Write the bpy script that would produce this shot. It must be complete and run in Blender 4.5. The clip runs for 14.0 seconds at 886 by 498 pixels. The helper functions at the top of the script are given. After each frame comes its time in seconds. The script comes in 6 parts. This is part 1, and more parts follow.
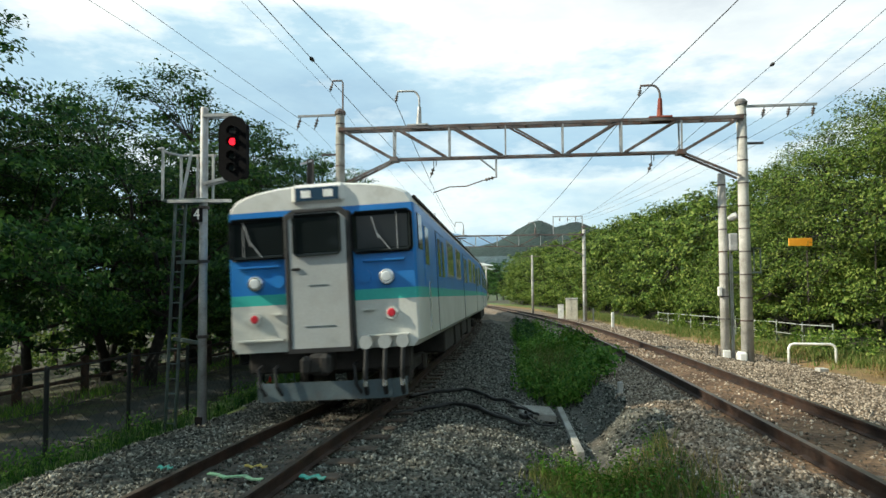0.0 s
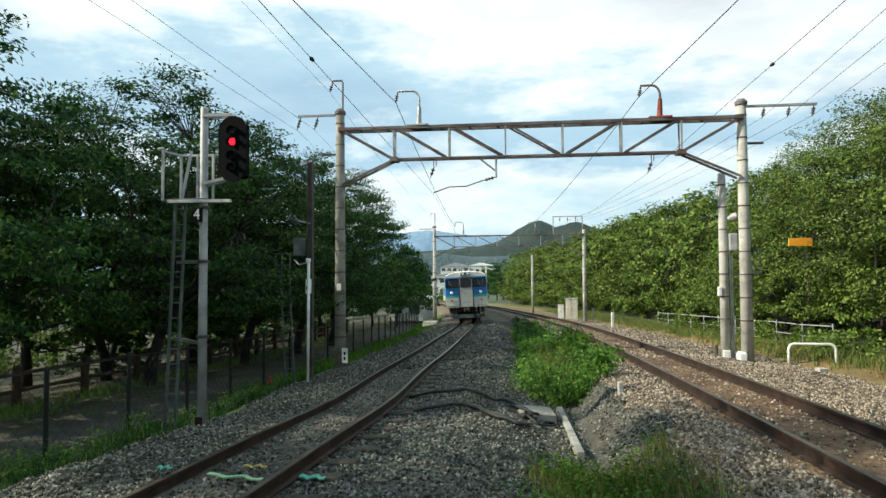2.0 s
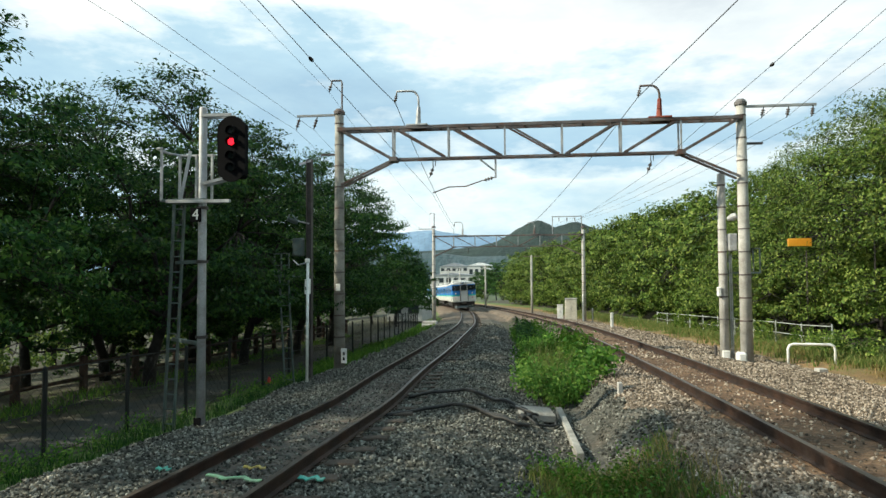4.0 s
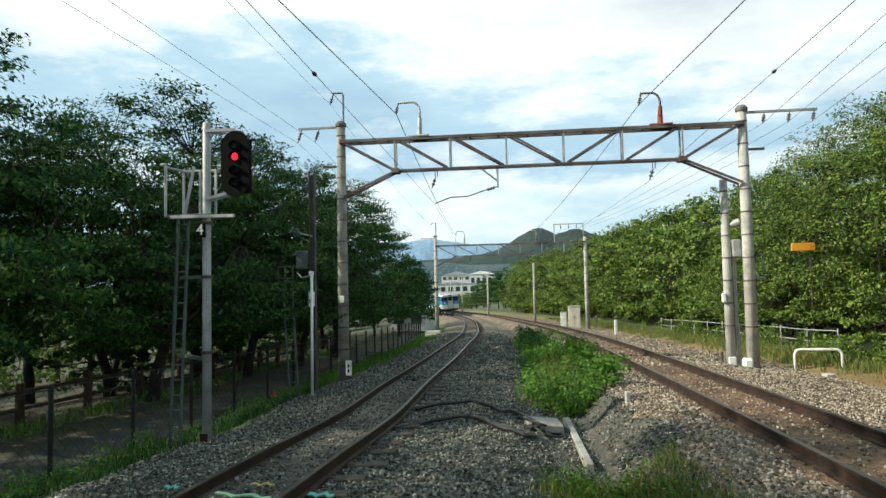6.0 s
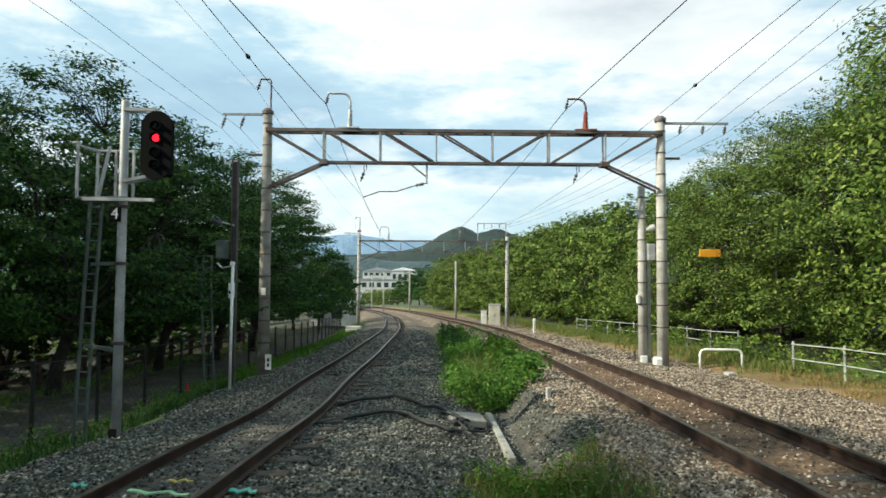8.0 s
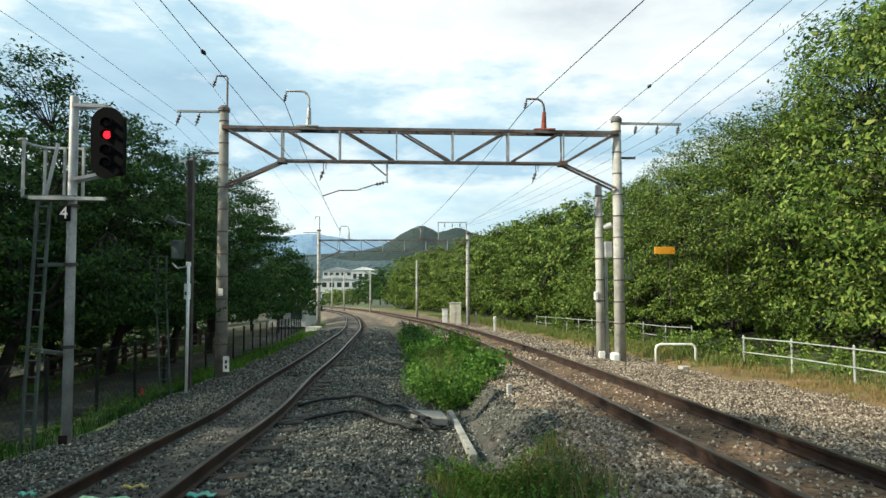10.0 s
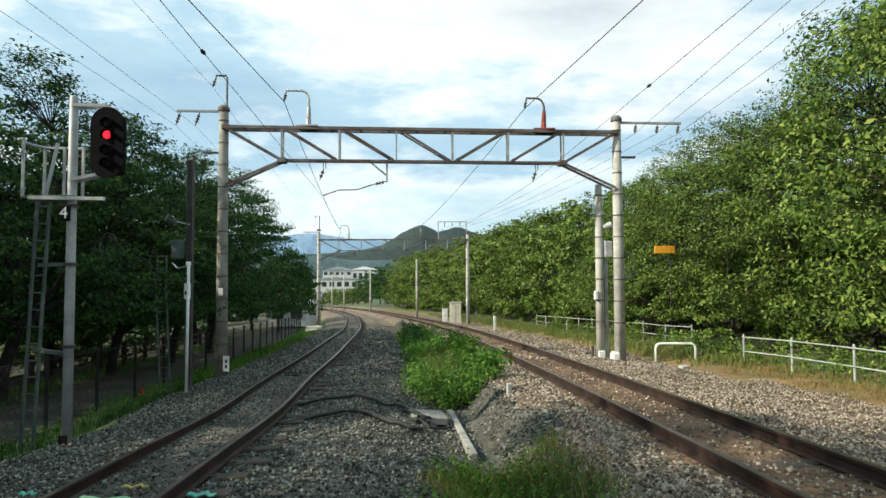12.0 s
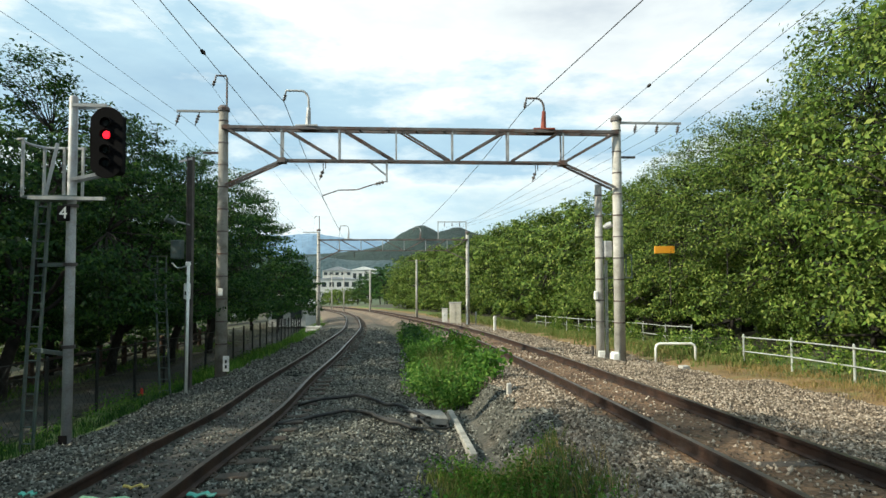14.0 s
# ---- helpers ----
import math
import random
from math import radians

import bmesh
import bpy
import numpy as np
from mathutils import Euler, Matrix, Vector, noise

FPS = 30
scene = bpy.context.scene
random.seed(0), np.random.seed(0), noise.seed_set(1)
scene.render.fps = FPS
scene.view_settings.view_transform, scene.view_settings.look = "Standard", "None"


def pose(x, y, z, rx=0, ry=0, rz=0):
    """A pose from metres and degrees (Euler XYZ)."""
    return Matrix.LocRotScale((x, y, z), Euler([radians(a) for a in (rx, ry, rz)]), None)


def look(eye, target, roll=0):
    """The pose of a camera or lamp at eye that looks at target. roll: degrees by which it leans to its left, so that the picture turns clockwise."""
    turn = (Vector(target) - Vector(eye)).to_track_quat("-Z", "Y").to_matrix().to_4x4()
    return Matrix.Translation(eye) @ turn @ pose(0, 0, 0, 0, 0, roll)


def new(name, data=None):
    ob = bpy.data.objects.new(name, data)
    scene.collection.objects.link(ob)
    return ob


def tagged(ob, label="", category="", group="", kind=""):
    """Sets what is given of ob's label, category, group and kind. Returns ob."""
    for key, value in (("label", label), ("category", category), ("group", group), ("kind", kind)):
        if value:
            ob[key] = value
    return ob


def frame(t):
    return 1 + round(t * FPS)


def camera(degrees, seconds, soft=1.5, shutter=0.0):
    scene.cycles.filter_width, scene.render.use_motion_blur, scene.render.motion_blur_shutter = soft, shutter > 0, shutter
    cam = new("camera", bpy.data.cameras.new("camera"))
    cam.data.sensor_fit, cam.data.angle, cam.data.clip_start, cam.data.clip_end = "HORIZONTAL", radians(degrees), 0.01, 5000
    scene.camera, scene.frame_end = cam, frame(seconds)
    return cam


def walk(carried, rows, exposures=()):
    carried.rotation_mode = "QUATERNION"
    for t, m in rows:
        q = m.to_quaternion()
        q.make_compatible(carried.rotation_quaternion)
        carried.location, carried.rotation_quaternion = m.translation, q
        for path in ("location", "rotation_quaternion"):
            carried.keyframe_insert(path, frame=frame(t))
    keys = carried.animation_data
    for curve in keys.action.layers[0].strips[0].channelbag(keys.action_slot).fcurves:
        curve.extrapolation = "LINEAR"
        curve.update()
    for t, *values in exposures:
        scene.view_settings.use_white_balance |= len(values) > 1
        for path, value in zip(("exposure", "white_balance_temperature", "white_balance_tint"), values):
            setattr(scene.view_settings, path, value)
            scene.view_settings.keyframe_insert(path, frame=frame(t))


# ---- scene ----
from math import sin, cos, pi, sqrt, atan2, tan, hypot

# ------------------------------------------------------------------ camera
cam = camera(70.1, 14.0, 1.5, 0.2)
CAM_ROWS = (
    (0.0, 0.193, 0.002, 1.766, 10.605, 2.432, 0.413),
    (2.7, 0.193, 0.002, 1.766, 10.605, 2.432, 0.413),
    (4.8, 0.182, 0.039, 1.784, 10.299, 2.395, 0.356),
    (5.0, 0.181, 0.043, 1.786, 9.746, 2.285, 0.351),
    (5.1, 0.182, 0.040, 1.786, 9.565, 2.335, 0.349),
    (5.2, 0.184, 0.036, 1.787, 9.559, 2.074, 0.347),
    (5.3, 0.185, 0.033, 1.787, 8.837, 1.913, 0.346),
    (5.4, 0.187, 0.029, 1.788, 8.323, 1.904, 0.344),
    (5.5, 0.188, 0.026, 1.788, 7.789, 1.262, 0.342),
    (5.6, 0.176, 0.024, 1.794, 7.634, 1.006, 0.531),
    (5.7, 0.165, 0.023, 1.800, 8.470, 1.624, 0.720),
    (5.8, 0.153, 0.021, 1.805, 10.080, 1.991, 0.910),
    (5.9, 0.142, 0.020, 1.811, 10.569, 2.358, 1.099),
    (6.0, 0.130, 0.018, 1.817, 10.693, 3.232, 1.288),
    (6.1, 0.116, 0.006, 1.823, 10.139, 2.850, 1.327),
    (6.2, 0.102, -0.005, 1.830, 8.918, 1.870, 1.366),
    (6.3, 0.087, -0.017, 1.836, 8.365, 1.493, 1.405),
    (6.4, 0.073, -0.028, 1.843, 9.494, 1.317, 1.444),
    (6.5, 0.059, -0.040, 1.849, 11.123, 1.294, 1.483),
    (6.6, 0.056, -0.042, 1.843, 11.242, 1.323, 1.490),
    (6.7, 0.052, -0.044, 1.838, 10.871, 1.606, 1.497),
    (6.8, 0.049, -0.047, 1.832, 11.069, 2.090, 1.504),
    (6.9, 0.045, -0.049, 1.827, 11.370, 2.273, 1.511),
    (7.0, 0.042, -0.051, 1.821, 11.378, 2.428, 1.518),
    (7.1, 0.040, -0.044, 1.815, 11.451, 2.507, 1.491),
    (7.2, 0.038, -0.038, 1.808, 11.595, 2.515, 1.464),
    (7.3, 0.037, -0.031, 1.802, 11.667, 2.558, 1.438),
    (7.4, 0.035, -0.025, 1.795, 11.594, 2.602, 1.411),
    (7.5, 0.033, -0.018, 1.789, 11.575, 2.644, 1.384),
    (7.6, 0.026, -0.011, 1.789, 11.465, 2.746, 1.051),
    (7.7, 0.019, -0.004, 1.790, 10.903, 2.776, 0.719),
    (7.8, 0.013, 0.003, 1.790, 8.759, 2.842, 0.386),
    (7.9, 0.006, 0.010, 1.791, 5.797, 2.767, 0.054),
    (8.0, -0.001, 0.017, 1.791, 3.553, 2.861, -0.279),
    (8.1, -0.001, 0.013, 1.788, 3.040, 2.832, -0.245),
    (8.2, -0.001, 0.009, 1.784, 2.498, 2.866, -0.210),
    (8.3, -0.002, 0.005, 1.781, 2.366, 2.831, -0.176),
    (8.4, -0.002, 0.001, 1.777, 1.323, 2.830, -0.141),
    (8.5, -0.002, -0.003, 1.774, 1.243, 2.888, -0.107),
    (8.6, -0.002, -0.003, 1.774, 1.163, 2.827, -0.091),
    (8.7, -0.002, -0.003, 1.775, 0.900, 2.824, -0.076),
    (10.8, 0.002, -0.003, 1.782, -0.034, 2.729, 0.254),
    (11.0, 0.002, -0.003, 1.783, 0.020, 2.720, 0.285),
    (14.0, 0.000, 0.000, 1.780, 0.000, 2.739, 0.300),
)

# ------------------------------------------------------------------ light
SUN_EL, SUN_AZ = radians(34), radians(253)      # azimuth clockwise from +y
world = bpy.data.worlds.new("world")
scene.world = world
world.use_nodes = True
wn, wl = world.node_tree.nodes, world.node_tree.links
wn.clear()
w_out = wn.new("ShaderNodeOutputWorld")
w_bg = wn.new("ShaderNodeBackground")
w_sky = wn.new("ShaderNodeTexSky")
w_sky.sky_type, w_sky.sun_disc = "NISHITA", False
w_sky.sun_elevation, w_sky.sun_rotation = SUN_EL, SUN_AZ
w_co = wn.new("ShaderNodeTexCoord")
w_map = wn.new("ShaderNodeMapping")          # clouds are wide and flat
w_map.inputs["Scale"].default_value = (1.0, 1.0, 3.0)
w_map.inputs["Location"].default_value = (0.35, 0.1, 0.55)
w_n1 = wn.new("ShaderNodeTexNoise")          # cover
w_n1.inputs["Scale"].default_value, w_n1.inputs["Detail"].default_value, w_n1.inputs["Roughness"].default_value = 1.7, 7, 0.55
w_r1 = wn.new("ShaderNodeValToRGB")
w_r1.color_ramp.elements[0].position, w_r1.color_ramp.elements[1].position = 0.28, 0.50
w_r1.color_ramp.elements[0].color = (0.5, 0.5, 0.5, 1)
w_n2 = wn.new("ShaderNodeTexNoise")          # billows
w_n2.inputs["Scale"].default_value, w_n2.inputs["Detail"].default_value, w_n2.inputs["Roughness"].default_value = 2.2, 7, 0.6
w_sep = wn.new("ShaderNodeSeparateXYZ")
w_ma = wn.new("ShaderNodeMath")              # layers by height, broken up by the billows
w_ma.operation = "MULTIPLY_ADD"
w_ma.inputs[1].default_value = 0.62
w_r2 = wn.new("ShaderNodeValToRGB")
LAYERS = ((0.28, (4.2, 5.9, 7.3)), (0.40, (5.0, 6.5, 7.5)), (0.47, (7.4, 8.1, 8.4)), (0.53, (3.6, 5.2, 6.6)), (0.59, (4.2, 5.8, 7.0)), (0.66, (8.4, 8.7, 8.8)), (0.84, (9.4, 9.5, 9.5)), (1.0, (4.2, 6.3, 7.6)))
for k, (p_, c_) in enumerate(LAYERS):
    e_ = w_r2.color_ramp.elements[k] if k < 2 else w_r2.color_ramp.elements.new(p_)
    e_.position, e_.color = p_, (*c_, 1)
wl.new(w_co.outputs["Generated"], w_sep.inputs[0])
wl.new(w_n2.outputs["Fac"], w_ma.inputs[0])
wl.new(w_sep.outputs["Z"], w_ma.inputs[2])
w_mix = wn.new("ShaderNodeMixRGB")
wl.new(w_co.outputs["Generated"], w_map.inputs["Vector"])
wl.new(w_map.outputs[0], w_n1.inputs["Vector"])
wl.new(w_map.outputs[0], w_n2.inputs["Vector"])
wl.new(w_n1.outputs["Fac"], w_r1.inputs["Fac"])
wl.new(w_ma.outputs[0], w_r2.inputs["Fac"])
wl.new(w_r1.outputs["Color"], w_mix.inputs["Fac"])
wl.new(w_sky.outputs["Color"], w_mix.inputs["Color1"])
wl.new(w_r2.outputs["Color"], w_mix.inputs["Color2"])
wl.new(w_mix.outputs[0], w_bg.inputs["Color"])
w_bg.inputs["Strength"].default_value = 0.10
wl.new(w_bg.outputs[0], w_out.inputs["Surface"])

sun = new("sun", bpy.data.lights.new("sun", "SUN"))
sun.data.energy, sun.data.angle, sun.data.color = 5.0, radians(0.6), (1.0, 0.925, 0.76)
SUN_DIR = Vector((sin(SUN_AZ) * cos(SUN_EL), cos(SUN_AZ) * cos(SUN_EL), sin(SUN_EL)))
sun.matrix_world = look(SUN_DIR * 100, (0, 0, 0))
EXPOSURE = 0.46


# ------------------------------------------------------------------ materials
def mat(name, c1, c2, rough=0.8, metal=0.0, scale=3.0, fine=60.0, bump=0.2, dist=0.01, dirt=None, dirt_amount=0.4, spec=0.4, per_object=0.0, voronoi=0.0, grain=0.45):
    """Two colours mixed by a broad noise, grain from a fine one, optional dirt patches and stone cells."""
    m = bpy.data.materials.new(name)
    m.use_nodes = True
    nt = m.node_tree
    n, l = nt.nodes, nt.links
    p = n["Principled BSDF"]
    p.inputs["Roughness"].default_value, p.inputs["Metallic"].default_value = rough, metal
    p.inputs["Specular IOR Level"].default_value = spec
    co = n.new("ShaderNodeTexCoord")
    a = n.new("ShaderNodeTexNoise")
    a.inputs["Scale"].default_value, a.inputs["Detail"].default_value = scale, 6
    l.new(co.outputs["Object"], a.inputs["Vector"])
    b = n.new("ShaderNodeTexNoise")
    b.inputs["Scale"].default_value, b.inputs["Detail"].default_value = fine, 4
    l.new(co.outputs["Object"], b.inputs["Vector"])
    r = n.new("ShaderNodeValToRGB")
    r.color_ramp.elements[0].position, r.color_ramp.elements[1].position = 0.35, 0.65
    r.color_ramp.elements[0].color, r.color_ramp.elements[1].color = (*c1, 1), (*c2, 1)
    l.new(a.outputs["Fac"], r.inputs["Fac"])
    g = n.new("ShaderNodeMixRGB")
    g.blend_type, g.inputs["Fac"].default_value = "OVERLAY", grain
    l.new(r.outputs["Color"], g.inputs["Color1"])
    l.new(b.outputs["Fac"], g.inputs["Color2"])
    out = g
    height = b.outputs["Fac"]
    if voronoi:
        v = n.new("ShaderNodeTexVoronoi")
        v.inputs["Scale"].default_value = voronoi
        l.new(co.outputs["Object"], v.inputs["Vector"])
        vr = n.new("ShaderNodeValToRGB")
        vr.color_ramp.elements[0].color, vr.color_ramp.elements[1].color = (0.45, 0.45, 0.45, 1), (1.5, 1.45, 1.4, 1)
        l.new(v.outputs["Color"], vr.inputs["Fac"])
        vm = n.new("ShaderNodeMixRGB")
        vm.blend_type, vm.inputs["Fac"].default_value = "MULTIPLY", 0.8
        l.new(out.outputs[0], vm.inputs["Color1"])
        l.new(vr.outputs["Color"], vm.inputs["Color2"])
        out, height = vm, v.outputs["Distance"]
    if dirt:
        d = n.new("ShaderNodeTexNoise")
        d.inputs["Scale"].default_value, d.inputs["Detail"].default_value, d.inputs["Roughness"].default_value = scale * 2.3, 8, 0.65
        l.new(co.outputs["Object"], d.inputs["Vector"])
        dr = n.new("ShaderNodeValToRGB")
        dr.color_ramp.elements[0].position, dr.color_ramp.elements[1].position = 0.48, 0.68
        dr.color_ramp.elements[1].color = (dirt_amount, dirt_amount, dirt_amount, 1)
        l.new(d.outputs["Fac"], dr.inputs["Fac"])
        dm = n.new("ShaderNodeMixRGB")
        l.new(dr.outputs["Color"], dm.inputs["Fac"])
        l.new(out.outputs[0], dm.inputs["Color1"])
        dm.inputs["Color2"].default_value = (*dirt, 1)
        out = dm
    if per_object:
        oi = n.new("ShaderNodeObjectInfo")
        hs = n.new("ShaderNodeHueSaturation")
        mr = n.new("ShaderNodeMapRange")
        mr.inputs["To Min"].default_value, mr.inputs["To Max"].default_value = 1 - per_object, 1 + per_object
        l.new(oi.outputs["Random"], mr.inputs["Value"])
        l.new(mr.outputs[0], hs.inputs["Value"])
        l.new(out.outputs[0], hs.inputs["Color"])
        out = hs
    l.new(out.outputs[0], p.inputs["Base Color"])
    bp = n.new("ShaderNodeBump")
    bp.inputs["Strength"].default_value, bp.inputs["Distance"].default_value = bump, dist
    l.new(height, bp.inputs["Height"])
    l.new(bp.outputs[0], p.inputs["Normal"])
    return m


def leaf_mat(name, c1, c2, c3):
    """Leaves: a colour of its own for every leaf, some light passing through."""
    m = bpy.data.materials.new(name)
    m.use_nodes = True
    n, l = m.node_tree.nodes, m.node_tree.links
    p = n["Principled BSDF"]
    p.inputs["Roughness"].default_value, p.inputs["Specular IOR Level"].default_value = 0.6, 0.18
    g = n.new("ShaderNodeNewGeometry")
    r = n.new("ShaderNodeValToRGB")
    r.color_ramp.elements[0].color, r.color_ramp.elements[1].color = (*c1, 1), (*c3, 1)
    e = r.color_ramp.elements.new(0.6)
    e.color = (*c2, 1)
    l.new(g.outputs["Random Per Island"], r.inputs["Fac"])
    oi = n.new("ShaderNodeObjectInfo")
    hs = n.new("ShaderNodeHueSaturation")
    mr = n.new("ShaderNodeMapRange")
    mr.inputs["To Min"].default_value, mr.inputs["To Max"].default_value = 0.8, 1.2
    l.new(oi.outputs["Random"], mr.inputs["Value"])
    l.new(mr.outputs[0], hs.inputs["Value"])
    l.new(r.outputs["Color"], hs.inputs["Color"])
    l.new(hs.outputs[0], p.inputs["Base Color"])
    t = n.new("ShaderNodeBsdfTranslucent")
    l.new(hs.outputs[0], t.inputs["Color"])
    mx = n.new("ShaderNodeMixShader")
    mx.inputs["Fac"].default_value = 0.27
    l.new(p.outputs[0], mx.inputs[1])
    l.new(t.outputs[0], mx.inputs[2])
    l.new(mx.outputs[0], n["Material Output"].inputs["Surface"])
    return m


def glow_mat(name, colour, strength):
    m = bpy.data.materials.new(name)
    m.use_nodes = True
    p = m.node_tree.nodes["Principled BSDF"]
    p.inputs["Base Color"].default_value = (*colour, 1)
    p.inputs["Emission Color"].default_value = (*colour, 1)
    p.inputs["Emission Strength"].default_value = strength
    return m


def glass_mat(name, colour, rough=0.05):
    m = bpy.data.materials.new(name)
    m.use_nodes = True
    p = m.node_tree.nodes["Principled BSDF"]
    p.inputs["Base Color"].default_value = (*colour, 1)
    p.inputs["Roughness"].default_value = rough
    p.inputs["Specular IOR Level"].default_value = 0.25
    return m


M_BALLAST = mat("ballast", (0.042, 0.041, 0.034), (0.086, 0.083, 0.070), 0.95, scale=0.6, fine=25, bump=0.9, dist=0.03, voronoi=16, dirt=(0.10, 0.075, 0.055), dirt_amount=0.5)
# Tan ballast with the right side's sunlight put into the colour.
M_BALLAST_SUNLIT = mat("ballast_sunlit_tan", (0.10, 0.075, 0.054), (0.18, 0.14, 0.105), 0.95, scale=0.7, fine=25, bump=0.9, dist=0.03, voronoi=16, dirt=(0.16, 0.11, 0.07), dirt_amount=0.5)
M_TRACKBED = mat("trackbed", (0.050, 0.043, 0.036), (0.115, 0.102, 0.086), 0.95, scale=0.9, fine=25, bump=0.9, dist=0.03, voronoi=17, dirt=(0.07, 0.04, 0.025), dirt_amount=0.6)
M_RUSTBED = mat("rusty_trackbed", (0.085, 0.046, 0.025), (0.19, 0.115, 0.066), 0.95, scale=1.1, fine=25, bump=0.9, dist=0.03, voronoi=17, dirt=(0.05, 0.028, 0.017), dirt_amount=0.6)
M_STONE = mat("stone", (0.20, 0.185, 0.17), (0.40, 0.375, 0.345), 0.95, scale=9, fine=80, bump=0.3, dirt=(0.12, 0.09, 0.065), dirt_amount=0.5)
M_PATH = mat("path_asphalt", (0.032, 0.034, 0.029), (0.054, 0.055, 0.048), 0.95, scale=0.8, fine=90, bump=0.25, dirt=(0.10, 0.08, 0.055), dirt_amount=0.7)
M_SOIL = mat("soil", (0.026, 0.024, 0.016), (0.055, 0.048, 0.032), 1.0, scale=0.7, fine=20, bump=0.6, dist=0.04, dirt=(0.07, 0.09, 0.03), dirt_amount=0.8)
M_TURF = mat("turf", (0.05, 0.105, 0.022), (0.12, 0.165, 0.045), 1.0, scale=0.6, fine=30, bump=0.9, dist=0.05, dirt=(0.20, 0.15, 0.08), dirt_amount=0.6)
M_DRYTURF = mat("dry_turf", (0.15, 0.10, 0.045), (0.30, 0.18, 0.08), 1.0, scale=0.9, fine=30, bump=0.9, dist=0.05, dirt=(0.13, 0.15, 0.05), dirt_amount=0.8)
M_FAR = mat("far_land", (0.045, 0.07, 0.03), (0.09, 0.11, 0.055), 1.0, scale=0.02, fine=0.3, bump=0.1, dirt=(0.14, 0.14, 0.11), dirt_amount=0.4)
M_RAIL = mat("rail_rust", (0.018, 0.010, 0.007), (0.052, 0.026, 0.017), 0.75, 0.25, scale=2.5, fine=90, bump=0.3, dirt=(0.05, 0.035, 0.03), dirt_amount=0.7)
M_RAILTOP = mat("rail_top", (0.045, 0.034, 0.027), (0.105, 0.080, 0.062), 0.38, 0.5, scale=3, fine=100, bump=0.1)
M_SLEEPER = mat("sleeper", (0.042, 0.031, 0.023), (0.11, 0.086, 0.068), 0.95, scale=3, fine=50, bump=0.5, dirt=(0.07, 0.04, 0.025), dirt_amount=0.6, per_object=0.3)
M_CONCRETE = mat("concrete", (0.34, 0.325, 0.30), (0.50, 0.48, 0.45), 0.9, scale=1.6, fine=60, bump=0.25, dirt=(0.20, 0.18, 0.155), dirt_amount=0.6)
M_CONCRETE_DARK = mat("old_concrete", (0.19, 0.18, 0.16), (0.32, 0.305, 0.275), 0.9, scale=1.4, fine=60, bump=0.25, dirt=(0.10, 0.08, 0.06), dirt_amount=0.7)
M_STEEL = mat("galvanised_steel", (0.30, 0.31, 0.32), (0.45, 0.46, 0.47), 0.6, 0.35, scale=2.5, fine=70, bump=0.08, dirt=(0.22, 0.15, 0.10), dirt_amount=0.4)
M_GANTRY = mat("weathered_steel", (0.085, 0.068, 0.064), (0.185, 0.172, 0.170), 0.7, 0.3, scale=1.8, fine=60, bump=0.2, dirt=(0.16, 0.065, 0.035), dirt_amount=0.8)
M_RUST = mat("rust_red", (0.20, 0.045, 0.03), (0.30, 0.085, 0.055), 0.8, 0.1, scale=4, fine=60, bump=0.3)
M_BROWNSTEEL = mat("brown_steel", (0.05, 0.042, 0.04), (0.09, 0.08, 0.075), 0.7, 0.2, scale=2.5, fine=60, bump=0.15)
M_BLACK = mat("black_paint", (0.002, 0.002, 0.0025), (0.004, 0.004, 0.005), 0.9, scale=3, fine=60, bump=0.05, spec=0.1)
M_RUBBER = mat("cable_sheath", (0.012, 0.012, 0.012), (0.03, 0.028, 0.026), 0.65, scale=5, fine=50, bump=0.2)
M_WIRE = mat("wire", (0.035, 0.035, 0.037), (0.06, 0.06, 0.06), 0.6, 0.5, scale=3, fine=30, bump=0.0)
M_WHITE = mat("white_paint", (0.66, 0.66, 0.64), (0.80, 0.80, 0.78), 0.6, scale=3, fine=50, bump=0.08, dirt=(0.42, 0.38, 0.32), dirt_amount=0.5)
M_PORCELAIN = mat("porcelain", (0.08, 0.065, 0.058), (0.14, 0.12, 0.11), 0.25, scale=6, fine=40, bump=0.0)
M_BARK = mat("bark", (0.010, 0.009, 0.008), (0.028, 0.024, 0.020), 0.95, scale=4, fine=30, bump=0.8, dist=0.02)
M_FENCE = mat("fence_black", (0.005, 0.006, 0.006), (0.012, 0.014, 0.013), 0.6, scale=3, fine=50, bump=0.05)
# One cherry leaf in two tones, shade and sunlight put into the colour.
M_LEAF_SHADE = leaf_mat("cherry_leaf_shade", (0.008, 0.034, 0.010), (0.024, 0.074, 0.014), (0.085, 0.165, 0.028))
# Brighter, yellower copy: the sun on the right row is in its colour.
M_LEAF_SUN = leaf_mat("cherry_leaf_sunny", (0.024, 0.052, 0.010), (0.100, 0.168, 0.026), (0.260, 0.310, 0.072))
M_WEED = leaf_mat("weed_leaf", (0.035, 0.110, 0.012), (0.085, 0.200, 0.022), (0.200, 0.310, 0.055))
M_GRASS = leaf_mat("grass_blade", (0.060, 0.100, 0.020), (0.110, 0.150, 0.035), (0.230, 0.200, 0.080))
M_DRYGRASS = leaf_mat("dry_grass", (0.110, 0.120, 0.030), (0.260, 0.190, 0.070), (0.380, 0.260, 0.120))
M_HILL = mat("wooded_hill", (0.011, 0.024, 0.023), (0.022, 0.040, 0.035), 1.0, scale=0.012, fine=0.10, bump=0.8, dist=12, dirt=(0.02, 0.036, 0.036), dirt_amount=0.5)
